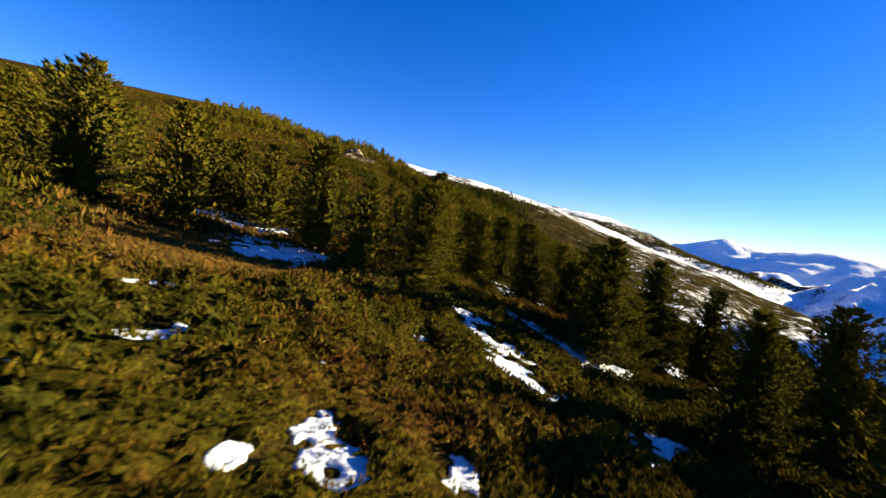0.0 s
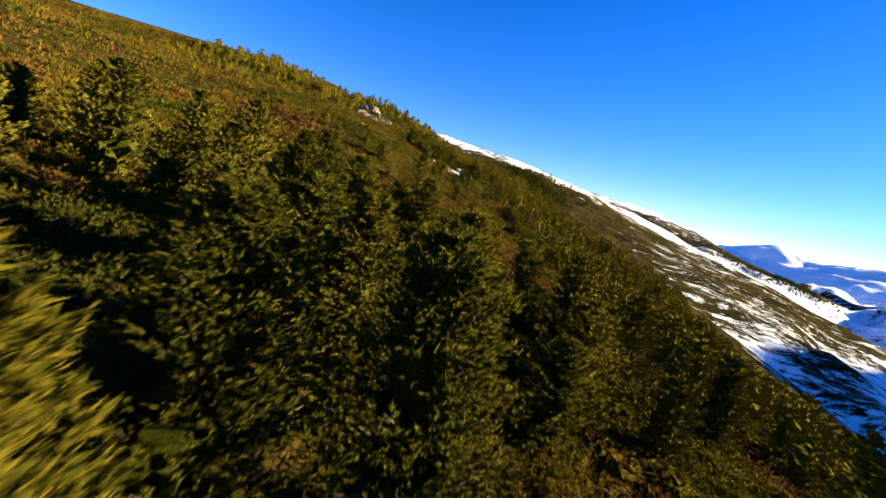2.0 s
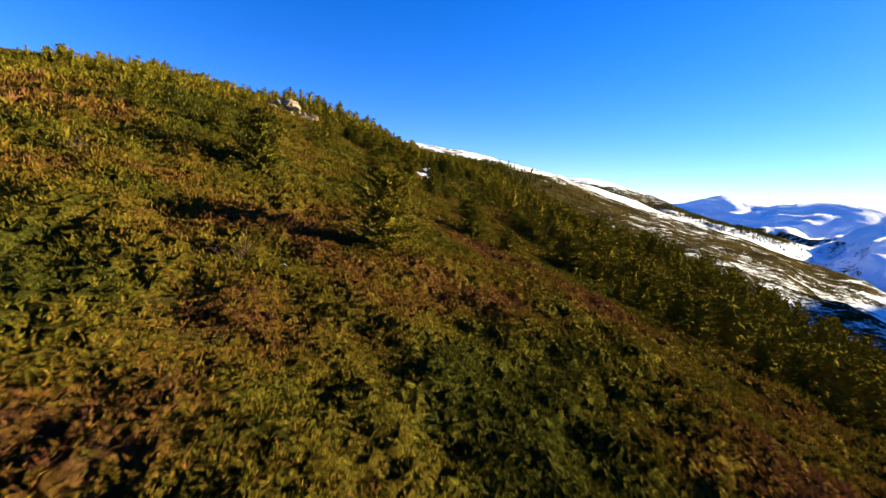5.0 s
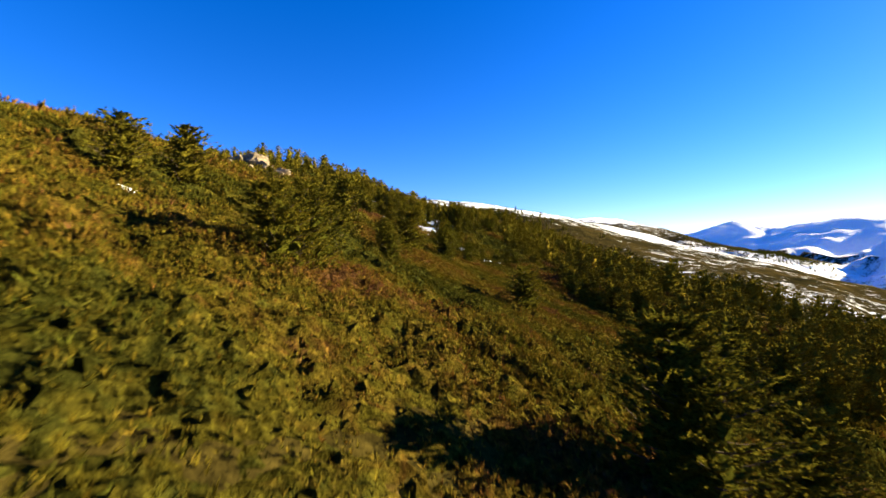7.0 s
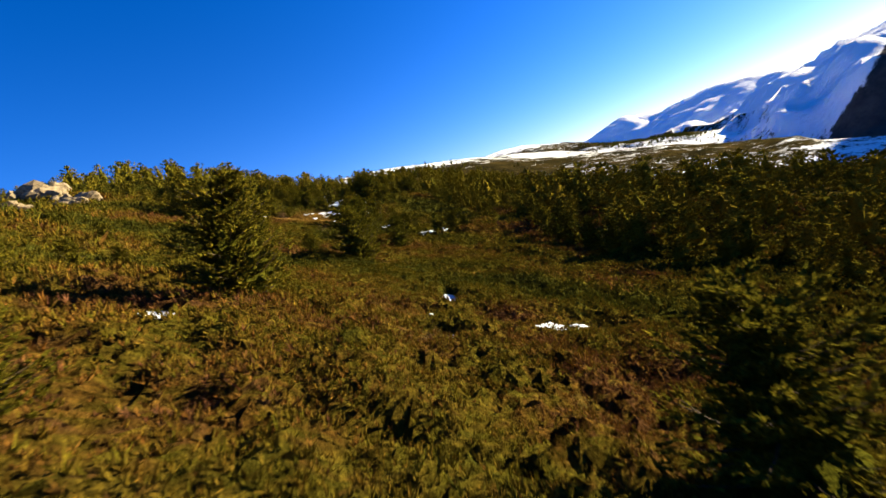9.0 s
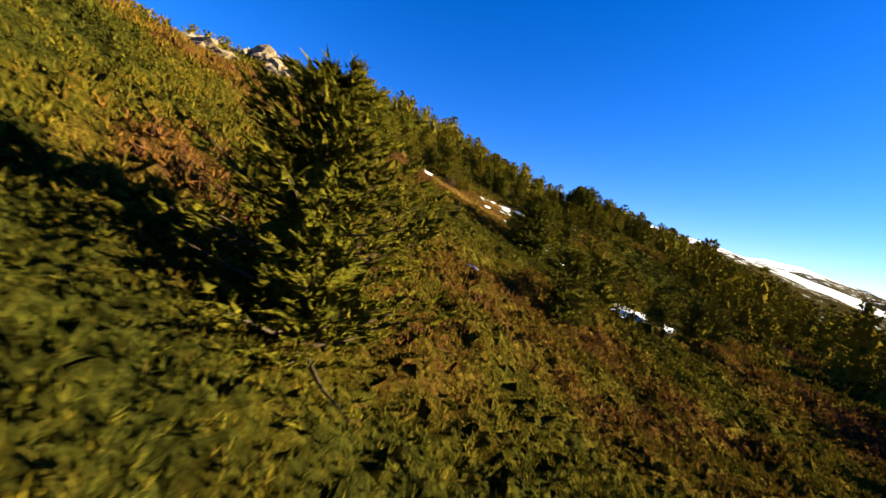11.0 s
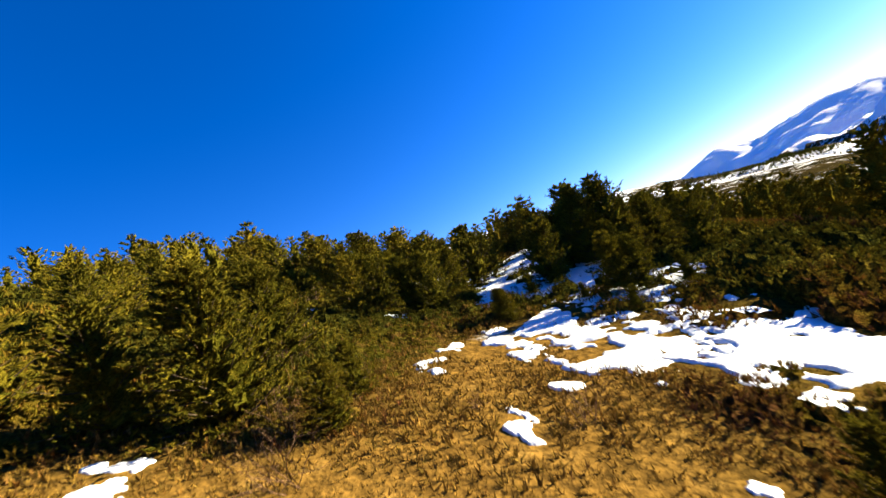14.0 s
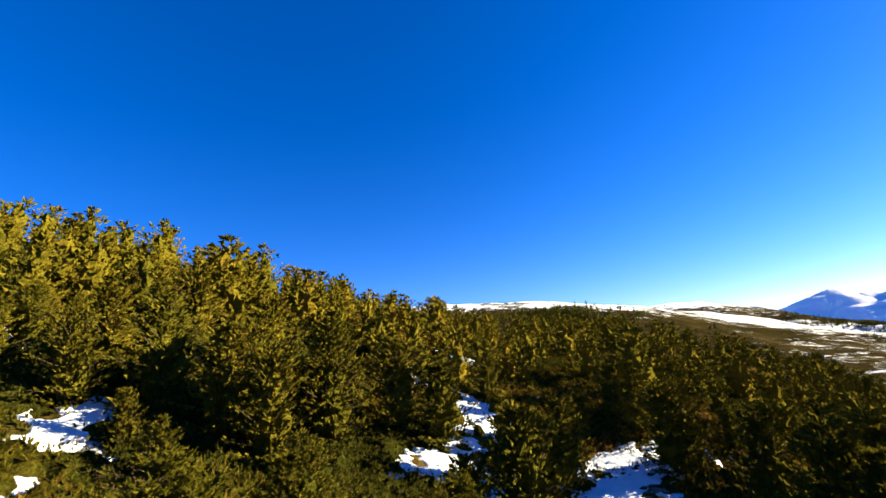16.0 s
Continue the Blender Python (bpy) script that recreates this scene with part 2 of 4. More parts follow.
def sheet(name, xs, ys):
    gx, gy = np.meshgrid(xs, ys)
    gz = height(gx, gy)
    n, k = len(xs), len(ys)
    me = bpy.data.meshes.new(name)
    co = np.stack([gx, gy, gz], -1).reshape(-1, 3)
    i = (np.arange(k - 1)[:, None] * n + np.arange(n - 1)[None]).reshape(-1)
    quads = np.stack([i, i + 1, i + n + 1, i + n], -1)
    me.from_pydata(co.tolist(), [], quads.tolist())
    me.polygons.foreach_set("use_smooth", np.ones(len(quads), bool))
    return me, gx.reshape(-1), gy.reshape(-1), gz.reshape(-1)


def set_attribute(me, name, values):
    a = me.attributes.new(name, "FLOAT", "POINT")
    a.data.foreach_set("value", np.asarray(values, np.float32))


def meadow(x, y):
    """1 where dry grass stands in place of shrubs."""
    a = np.exp(-((x + 15) / 7) ** 2 - ((y - 214.5) / 3.4) ** 2) + np.exp(-((x + 10.5) / 3.6) ** 2 - ((y - 222) / 5) ** 2)
    b = np.exp(-((x + 11) / 5.5) ** 2 - ((y - 20.5) / 5) ** 2)
    return np.clip(1.3 * (a + b), 0, 1)


def build_ground():
    me, gx, gy, gz = sheet("ground", axis_steps(-60, 60, 1.4, 1.042, 36, 4300), axis_steps(-10, 300, 1.4, 1.042, 36, 4300))
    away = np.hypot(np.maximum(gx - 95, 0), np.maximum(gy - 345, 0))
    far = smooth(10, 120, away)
    seen = np.degrees(np.arctan2(gx, np.maximum(gy - 140, 1)))
    massif = np.maximum(np.maximum(smooth(1120, 1320, gx), smooth(760, 860, gx) * smooth(47, 51, seen)), smooth(1950, 2100, gy))
    bearing = np.degrees(np.arctan2(gx, np.maximum(gy, 1)))
    below = gz - np.interp(gx, [p[0] for p in SHOULDER], [p[2] for p in SHOULDER])
    heights = 0.145 * smooth(-32, -4, below) * (1 - smooth(1150, 1250, gy)) + 0.16 * smooth(60, 100, gz) * smooth(1250, 1400, gy)
    heights = heights + 0.065 * smooth(16, 23, bearing) * (1 - smooth(34, 38, bearing)) * smooth(-80, -40, gz)
    heights = heights + 0.155 * (1 - smooth(-75, -20, gz)) - 0.07 * np.exp(-((bearing - 33) / 4.5) ** 2) * smooth(1050, 1150, gy)
    brow = np.interp(seen, *np.array(sorted((math.degrees(math.atan2(p[0], p[1] - 140)), p[2]) for p in MASSIF[:13])).T)
    cap = np.interp(seen, (50, 53, 56, 60, 70), (320, 150, 85, 40, 20))
    bare = smooth(46, 52, seen) * (1 - smooth(-18, 18, gz - brow + cap)) * smooth(-140, -118, gz)
    snow = far * (0.37 + heights * (1 - massif) + massif * (0.11 + 0.35 * smooth(-110, -40, gz) - 0.60 * bare))
    wood = smooth(206, 228, gy) * smooth(-60, -20, gx) * (1 - smooth(4, 22, gx)) * (1 - far)
    snow = np.maximum(snow, 0.44 * wood)
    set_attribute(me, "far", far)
    set_attribute(me, "rock", massif)
    set_attribute(me, "straw", meadow(gx, gy))
    set_attribute(me, "snow", snow)
    ob = new("ground", me)
    me.materials.append(GROUND)
    return tagged(ob, "mountain slope of brown soil and dry grass under patchy snow", "ground", kind="structure")


build_ground()


# ---- helpers for meshes ----
def mesh_of(name, verts, faces, mat, tint=None, flat=True):
    me = bpy.data.meshes.new(name)
    verts, faces = np.asarray(verts, np.float32), np.asarray(faces, np.int32)
    n, k = faces.shape
    me.vertices.add(len(verts))
    me.vertices.foreach_set("co", verts.ravel())
    me.loops.add(n * k)
    me.loops.foreach_set("vertex_index", faces.ravel())
    me.polygons.add(n)
    me.polygons.foreach_set("loop_start", np.arange(0, n * k, k, dtype=np.int32))
    if tint is not None:
        a = me.attributes.new("tint", "FLOAT_COLOR", "POINT")
        a.data.foreach_set("color", np.concatenate([tint, np.ones((len(tint), 1))], 1).astype(np.float32).ravel())
    me.update(calc_edges=True)
    me.validate()
    me.polygons.foreach_set("use_smooth", np.full(n, not flat))
    me.materials.append(mat)
    return me


def part(name, me, parent, label=""):
    ob = new(name, me)
    ob.parent = parent
    if label:
        ob["label"] = label
    return ob


def thing(name, label, category, group="", m=None):
    ob = tagged(new(name), label, category, group)
    if m is not None:
        ob.matrix_basis = m
    return ob


def unit(v):
    return v / np.maximum(np.linalg.norm(v, axis=-1, keepdims=True), 1e-9)


def tubes(paths, radii, sides=5):
    """Tapered tubes along point lists, as one pair of arrays."""
    V, F, base = [], [], 0
    for pts, rad in zip(paths, radii):
        pts = np.asarray(pts, float)
        d = unit(np.gradient(pts, axis=0))
        ref = np.where(np.abs(d[:, 2:3]) > 0.9, (1.0, 0, 0), (0, 0, 1.0))
        a = unit(np.cross(d, ref))
        b = np.cross(d, a)
        ang = np.arange(sides) / sides * 2 * math.pi
        ring = pts[:, None] + np.asarray(rad)[:, None, None] * (np.cos(ang)[None, :, None] * a[:, None] + np.sin(ang)[None, :, None] * b[:, None])
        V.append(ring.reshape(-1, 3))
        k = len(pts)
        i = np.arange(k - 1)[:, None] * sides
        j = np.arange(sides)[None]
        q = np.stack([i + j, i + (j + 1) % sides, i + sides + (j + 1) % sides, i + sides + j], -1).reshape(-1, 4) + base
        F.append(q)
        base += k * sides
    return np.concatenate(V), np.concatenate(F)


def blades(rng, roots, along, count, length, width, spread):
    """count narrow leaves round each root, in a cone about along: arrays of triangles."""
    n = len(roots)
    roots, along = np.repeat(roots, count, 0), unit(np.repeat(along, count, 0))
    length = np.repeat(np.broadcast_to(length, n), count) * rng.uniform(0.6, 1.15, n * count)
    d = unit(along + spread * rng.normal(0, 1, (n * count, 3)))
    side = unit(np.cross(d, rng.normal(0, 1, (n * count, 3)))) * (width * length)[:, None]
    v = np.stack([roots - side, roots + side, roots + d * length[:, None]], 1).reshape(-1, 3)
    return v, np.arange(n * count * 3).reshape(-1, 3)


def fingers(rng, roots, along, length, fat, needles, reach, thin):
    """Pine shoots: a tapered core with needles set round it, as arrays of triangles."""
    n = len(roots)
    d = unit(along)
    a = unit(np.cross(d, rng.normal(0, 1, (n, 3))))
    b = np.cross(d, a)
    L = np.broadcast_to(length, n)[:, None]
    ang = [rng.uniform(0, 6.283, (n, 1)) + k * 2.094 for k in range(3)]
    ring = [roots + d * L * 0.36 + (np.cos(g) * a + np.sin(g) * b) * L * fat for g in ang]
    V = [np.stack([*ring, roots + d * L], 1).reshape(-1, 3)]
    i = np.arange(n)[:, None] * 4
    F = [i + np.array([[0, 1, 3]]), i + np.array([[1, 2, 3]]), i + np.array([[2, 0, 3]])]
    if needles:
        m = n * needles
        R, D, A, B, LL = (np.repeat(q, needles, 0) for q in (roots, d, a, b, L))
        g, u = rng.uniform(0, 6.283, (m, 1)), rng.uniform(0.10, 0.95, (m, 1))
        out = np.cos(g) * A + np.sin(g) * B
        side = np.cross(D, out)
        foot = R + D * LL * u
        tip = foot + (D * 0.75 + out * 0.65) * LL * reach * rng.uniform(0.7, 1.2, (m, 1))
        V.append(np.stack([foot - side * LL * thin, foot + side * LL * thin, tip], 1).reshape(-1, 3))
        F.append(np.arange(m * 3).reshape(-1, 3) + n * 4)
    return np.concatenate(V), np.concatenate(F)


# ---- pines ----
def heart(rng, tall, wide, bare, rounded, stem, rings, sides):
    """The shaded inner twigs of a crown: a ragged body of spikes and hollows well inside the shoots."""
    us = np.linspace(bare + 0.03, 0.93, rings)
    az = np.arange(sides) / sides * 6.283 + rng.normal(0, 0.12, (rings, sides))
    r = (wide * (1 - us) ** rounded * (0.80 + 0.20 * smooth(bare, 0.30, us)) * 0.64)[:, None] * rng.uniform(0.25, 1.1, (rings, sides))
    z = (us * tall)[:, None] + rng.normal(0, 0.022 * tall, (rings, sides)) + 0.3 * r
    mid = stem(us * tall)
    ring = np.stack([mid[:, 0, None] + r * np.cos(az), mid[:, 1, None] + r * np.sin(az), z], -1).reshape(-1, 3)
    i = (np.arange(rings - 1)[:, None] * sides).repeat(sides, 1)
    j = np.arange(sides)[None]
    q = np.stack([i + j, i + (j + 1) % sides, i + sides + (j + 1) % sides, i + sides + j], -1).reshape(-1, 4)
    return ring, np.concatenate([q[:, [0, 1, 2]], q[:, [0, 2, 3]]])


def pine_meshes(seed, tall, wide, whorls, arms, shoots, needles, needle_length, fat=0.16, bare=0.02, rounded=0.72):
    """Trunk with limbs, and crown of needle shoots, of a pine standing at the origin."""
    rng = np.random.default_rng(seed)
    bend = rng.normal(0, 0.03 * tall, 2)

    def stem(z):
        u = z / tall
        return np.stack([bend[0] * u * u + 0.02 * tall * np.sin(3 * u + seed), bend[1] * u * u, z], -1)
    zs = np.linspace(-0.35, tall * 0.97, 9)
    paths, radii = [stem(zs)], [0.026 * tall * (1 - zs / tall * 0.92)]
    roots, along, lens = [], [], []
    for k in range(whorls):
        u = bare + (0.99 - bare) * (k + rng.uniform(-0.2, 0.2)) / (whorls - 1)
        u = min(max(u, bare), 0.985)
        reach = wide * ((1 - u) ** rounded * (0.80 + 0.20 * smooth(bare, 0.30, np.array(u)))) + 0.05 * tall * (1 - u) + 0.06
        turn = rng.uniform(0, 6.28)
        for a in range(arms if u < 0.9 else max(arms - 2, 3)):
            if rng.uniform() < 0.10:
                continue
            az = turn + a * 6.283 / arms + rng.normal(0, 0.25)
            r = float(reach) * rng.uniform(0.55, 1.22)
            start = stem(np.array([u * tall]))[0]
            out = np.array([math.cos(az), math.sin(az), 0])
            rise = -0.10 + 0.75 * u + rng.normal(0, 0.12)
            s = np.linspace(0, 1, 3)[:, None]
            line = start + out * r * s + np.array([0, 0, 1]) * r * (rise * s + 0.28 * s * s)
            paths.append(line)
            radii.append(np.linspace(0.010 * tall * (1.05 - u) + 0.006, 0.004, 3))
            t = rng.uniform(0.10, 1.0, shoots) ** 0.8
            t[0] = 1.0
            p = start + out * r * t[:, None] + np.array([0, 0, 1]) * (r * (rise * t + 0.28 * t * t))[:, None]
            side = np.cross(out, (0, 0, 1))
            sway = rng.normal(0, 1, (shoots, 1))
            sway[0] = 0
            p = p + side * sway * 0.20 * r * np.sqrt(np.maximum(1.15 - t, 0.05))[:, None] + rng.normal(0, 0.035 * r, (shoots, 3))
            d = out * 0.75 + side * sway * 0.45 + np.array([0, 0, 0.55]) + rng.normal(0, 0.18, (shoots, 3))
            roots.append(p)
            along.append(d)
            lens.append(needle_length * rng.uniform(0.75, 1.25, shoots))
    top = stem(np.array([tall * 0.97]))
    roots.append(np.repeat(top, 3, 0))
    along.append(np.array([[0, 0, 1.0], [0.2, 0.1, 1], [-0.2, 0, 1]]))
    lens.append(np.full(3, needle_length * 1.5))
    wood = mesh_of("pine_trunk", *tubes(paths, radii, 3), BARK, flat=False)
    v, f = fingers(rng, np.concatenate(roots), np.concatenate(along), np.concatenate(lens), fat, needles, 0.52, 0.07)
    hv, hf = heart(rng, tall, wide, bare, rounded, stem, min(whorls + 1, 17), 15 if whorls > 12 else 9)
    leaf = mesh_of("pine_crown", np.concatenate([v, hv]), np.concatenate([f, hf + len(v)]), NEEDLES)
    return wood, leaf


TREES_SNOWY_GULLY = [(8.8, 22.2, 6.4), (-1.2, 23.5, 5.8), (-4.4, 24.3, 4.3), (17.1, 26.4, 6.2), (13.7, 26.5, 7.3), (-0.7, 27.4, 7.3), (-8.1, 27.6, 8.6), (-27.7, 28.5, 5.5), (-0.4, 31.5, 6.2), (12.7, 33.0, 7.6), (2.6, 33.4, 5.3), (-14.4, 34.4, 9.7), (-10.4, 36.8, 4.6), (5.0, 38.5, 5.8), (13.9, 39.2, 8.0), (-34.7, 40.7, 11.1), (2.8, 41.0, 5.4), (-22.2, 43.0, 10.1), (5.6, 43.4, 6.0), (-0.3, 46.2, 4.6), (5.0, 48.1, 6.0), (-39.9, 53.3, 13.1), (13.7, 54.0, 4.5), (0.9, 54.1, 2.9), (-5.5, 54.4, 4.6), (-32.9, 54.9, 9.3), (8.8, 56.9, 5.2), (11.8, 57.3, 5.9), (41.7, 59.5, 13.9), (-0.6, 53.8, 6.0)]
TREES_SNOWY_GULLY_2 = [(1.2, 54.6, 5.4), (4.2, 55.6, 4.8), (-3.6, 52.6, 6.2)]
TREES_BROOM_SLOPE = [(-38.6, 84.4, 11.4), (-20.4, 86.6, 6.8), (-10.2, 87.2, 3.7), (-18.0, 91.5, 5.8), (-33.5, 92.0, 10.3), (-6.8, 111.4, 3.1), (-16.3, 117.0, 8.0), (-27.7, 121.7, 1.7), (-21.5, 122.1, 2.2), (-0.4, 128.0, 4.3), (3.2, 129.7, 2.8), (-10.2, 132.3, 2.7), (-10.0, 134.3, 4.2), (-2.9, 134.5, 1.0)]
TREES_BROOM_TERRACE = [(17.8, 135.4, 4.4), (-25.4, 135.6, 2.6), (-18.1, 136.7, 2.6), (26.1, 137.8, 5.8), (-18.1, 140.5, 2.9), (-8.5, 144.6, 2.2), (-12.2, 147.8, 3.6), (-12.9, 149.7, 3.3), (0.3, 150.2, 3.4), (-9.9, 151.7, 2.4), (9.0, 154.2, 0.7), (-8.9, 161.6, 4.3), (-15.9, 161.7, 2.0), (-15.1, 164.2, 1.4), (-23.2, 164.4, 1.9), (-9.4, 165.6, 2.9), (29.0, 166.5, 3.5), (-14.7, 166.6, 1.1), (-17.5, 171.4, 1.3)]
TREES_UPPER_SLOPE = [(25.1, 172.2, 2.9), (-24.3, 174.5, 1.6), (22.0, 174.7, 4.2), (-21.6, 174.7, 2.9), (-5.2, 175.5, 5.0), (32.8, 175.9, 4.5), (-8.2, 177.5, 2.7), (22.3, 178.8, 5.6), (23.6, 183.3, 3.2), (19.5, 183.5, 6.0), (32.9, 184.8, 6.0), (14.8, 185.7, 4.3), (-1.4, 189.6, 4.1), (-14.0, 191.7, 3.6), (0.7, 197.8, 4.1), (6.6, 200.0, 3.9), (-9.5, 200.3, 1.4), (-4.2, 202.8, 4.7), (5.0, 203.7, 2.8), (8.5, 203.8, 3.1), (0.5, 205.2, 2.7), (-5.3, 205.3, 4.5), (2.6, 206.6, 2.6), (-2.2, 208.7, 6.1), (0.4, 210.2, 2.9), (-19.1, 211.3, 4.2), (-25.3, 211.8, 6.3), (-7.4, 212.4, 2.2), (-7.8, 213.7, 3.7), (-27.7, 214.5, 6.2)]
TREES_UPPER_SLOPE_2 = [(-3.8, 214.6, 2.1)]
TREES_MEADOW_EDGE = [(-25.9, 218.0, 4.0), (-15.2, 218.1, 3.3), (-19.9, 218.2, 2.9), (-22.8, 218.2, 3.5), (-28.6, 218.8, 6.7), (-17.6, 218.9, 3.8), (-15.0, 220.2, 4.1), (13.9, 221.3, 5.6), (-2.0, 222.4, 2.0), (5.4, 223.4, 4.1), (-18.2, 223.9, 3.8), (-4.1, 226.8, 2.4), (3.9, 227.6, 4.3), (-9.7, 227.6, 1.7), (2.4, 228.9, 4.2), (6.4, 229.3, 4.6), (-29.0, 229.8, 3.6), (0.5, 230.0, 4.6), (-3.3, 230.6, 1.3), (-16.7, 231.9, 5.3), (-7.6, 232.2, 1.2), (-13.7, 232.5, 5.2), (4.1, 233.1, 4.0), (-16.9, 234.6, 3.9), (-2.5, 235.2, 5.2)]
TREES_WOOD = [(-14.8, 237.1, 5.5), (-0.7, 237.2, 3.7), (-20.5, 239.3, 2.0), (-22.6, 240.1, 1.9), (-10.9, 240.2, 3.2), (-38.1, 240.3, 3.3), (-29.2, 240.7, 2.9), (-25.6, 240.8, 3.4), (-31.9, 241.4, 3.9), (-16.9, 241.7, 1.9), (-34.6, 241.9, 3.4), (-20.8, 243.0, 4.3), (-26.9, 243.8, 4.0), (-9.9, 246.1, 3.4), (-7.4, 246.8, 3.3), (-34.8, 246.9, 4.3), (-2.6, 247.2, 3.5), (-15.0, 248.6, 4.5), (-18.2, 248.8, 5.3), (-12.8, 248.9, 4.1), (-21.9, 249.1, 6.0), (0.7, 249.1, 2.0), (-34.1, 249.4, 4.9), (-28.3, 251.5, 4.4), (-3.4, 252.4, 3.7), (-33.2, 252.5, 5.2), (18.9, 255.4, 5.7), (-10.5, 256.7, 3.1), (-0.9, 257.2, 4.8), (-18.1, 258.0, 4.2)]
TREES_WOOD_2 = [(-30.2, 261.3, 5.1), (5.1, 261.5, 2.8), (-7.8, 261.7, 3.0), (22.6, 265.9, 6.0), (-11.4, 266.3, 3.0), (-26.9, 266.8, 5.2), (-16.2, 277.9, 4.8), (-5.0, 237.3, 5.2), (-3.4, 237.8, 4.9), (-1.8, 237.8, 5.2), (-0.5, 237.4, 4.3), (-2.7, 251.1, 3.7), (-0.1, 244.7, 3.4), (-9.4, 241.2, 4.5), (-2.0, 247.2, 3.3), (-5.5, 251.1, 2.5), (-17.3, 255.3, 2.6), (-11.3, 238.6, 3.2), (-18.6, 242.5, 4.2), (-17.3, 245.4, 5.1), (4.5, 247.7, 3.3), (9.9, 251.6, 3.7), (-12.6, 258.7, 4.0), (-4.6, 227.5, 2.7), (-2.1, 236.4, 5.2), (-0.5, 235.5, 5.2), (-0.7, 232.2, 4.9), (-0.1, 230.7, 4.8), (1.2, 230.2, 4.5), (0.7, 228.2, 4.5)]
TREES_WOOD_3 = [(-5.8, 233.7, 5.0), (-6.2, 227.9, 0.8), (-5.5, 224.9, 0.9), (-9.9, 227.8, 1.9), (-2.4, 226.3, 1.4), (-12.6, 231.9, 3.7), (-15.5, 234.5, 5.5), (-19.9, 243.5, 5.7), (-23.3, 242.9, 5.2), (16.3, 312.3, 5.8)]

EXPLICIT = TREES_SNOWY_GULLY + TREES_SNOWY_GULLY_2 + TREES_BROOM_SLOPE + TREES_BROOM_TERRACE + TREES_UPPER_SLOPE + TREES_UPPER_SLOPE_2 + TREES_MEADOW_EDGE + TREES_WOOD + TREES_WOOD_2 + TREES_WOOD_3
WAY = np.array([r[1:4] for r in PATH])
WAY = np.stack([np.interp(np.linspace(0, len(WAY) - 1, 600), np.arange(len(WAY)), WAY[:, k]) for k in range(3)], 1)


def off_path(x, y):
    """Level distance to the line of flight and its height there."""
    d = np.hypot(WAY[:, 0] - x, WAY[:, 1] - y)
    return d.min(), WAY[d.argmin(), 2]


KINDS = {}
for kind, specs in {
        "small_near": [(s, 3.4, 1.30, 15, 8, 24, 4, 0.21, 0.20, 0.02, r) for s, r in ((1, 0.80), (2, 0.66), (3, 0.55))],
        "large_near": [(s, 6.8, 2.1, 24, 9, 26, 4, 0.28, 0.18, 0.03, r) for s, r in ((11, 0.85), (12, 0.72), (13, 0.62))],
        "small_far": [(s, 3.6, 1.4, 14, 8, 20, 0, 0.26, 0.23, 0.02, r) for s, r in ((21, 0.78), (22, 0.62), (23, 0.50))],
        "large_far": [(s, 6.0, 1.9, 18, 9, 21, 0, 0.33, 0.22, 0.03, r) for s, r in ((31, 0.80), (32, 0.66), (33, 0.55))],
        "middling": [(s, 3.8, 1.5, 11, 7, 12, 0, 0.34, 0.24, 0.02, r) for s, r in ((51, 0.78), (52, 0.62), (53, 0.50))],
        "distant": [(s, 4.5, 1.7, 8, 6, 7, 0, 0.50, 0.26, 0.02, r) for s, r in ((41, 0.75), (42, 0.62), (43, 0.50))],
        "remote": [(s, 4.5, 1.8, 4, 4, 3, 0, 0.9, 0.3, 0.02, 0.6) for s in (61, 62, 63)]}.items():
    KINDS[kind] = [(sp[1], pine_meshes(*sp)) for sp in specs]


def stand(x, y, s, rng):
    broad = s * (1.0 if y < 70 or y > 225 else 1.15 if y >= 205 else 1.25 if x > -20 else 1.6)
    return pose(x, y, float(height(x, y)), rng.normal(0, 2), rng.normal(0, 2), rng.uniform(0, 360)) @ Matrix.Diagonal((broad * rng.uniform(0.88, 1.15), broad * rng.uniform(0.88, 1.15), s, 1))


def plant(x, y, h, rng, near):
    tall, (wood, leaf) = KINDS[("small" if h < 4.9 else "large") + ("_near" if near else "_far")][rng.integers(3)]
    size = "tall" if h > 6.5 else "medium" if h > 3.6 else "young"
    tree = thing("pine_tree", f"{size} mountain pine with yellow-green needles on the slope", "tree", "pines on the slope", stand(x, y, h / tall, rng))
    part("trunk", wood, tree)
    part("crown", leaf, tree)
    return tree


def wooded(x, y):
    """Trees per square metre and their height."""
    if 30 < y < 60 and -10 < x < 12:
        return 0.035, 5.0
    if y < 65:
        if x < -6:
            return (0.026, 6.4 if 18 < y < 50 and x < -18 else 5.6) if x > -60 else (0.012, 4.0)
        if y < 30 and 8 < x < 30:
            return 0.045, 6.0
        return (0.032, 5.2) if 9 < x < 30 else (0.024, 6.0) if x > 9 else (0, 0)
    if y < 205:
        if x < -22:
            return (0.004 if x > -40 else 0.008, 1.7)
        return (0.055, 4.4) if x > 15 + 10 * (y < 110) else (0, 0)
    if x < -25:
        return 0.045, 4.7 if y > 250 else 2.6 if x < -38 or y < 228 else 3.2
    if 2 < x < 14 and 236 < y < 265:
        return 0.05, 3.6
    if x > 12:
        return (0.030, 4.6) if y > 235 else (0.05, 5.8)
    return (0.035, 4.2) if y > 256 else (0, 0)


ROCKS = [(-50, 212), (-45, 219.5), (-52, 226), (-44, 184)]


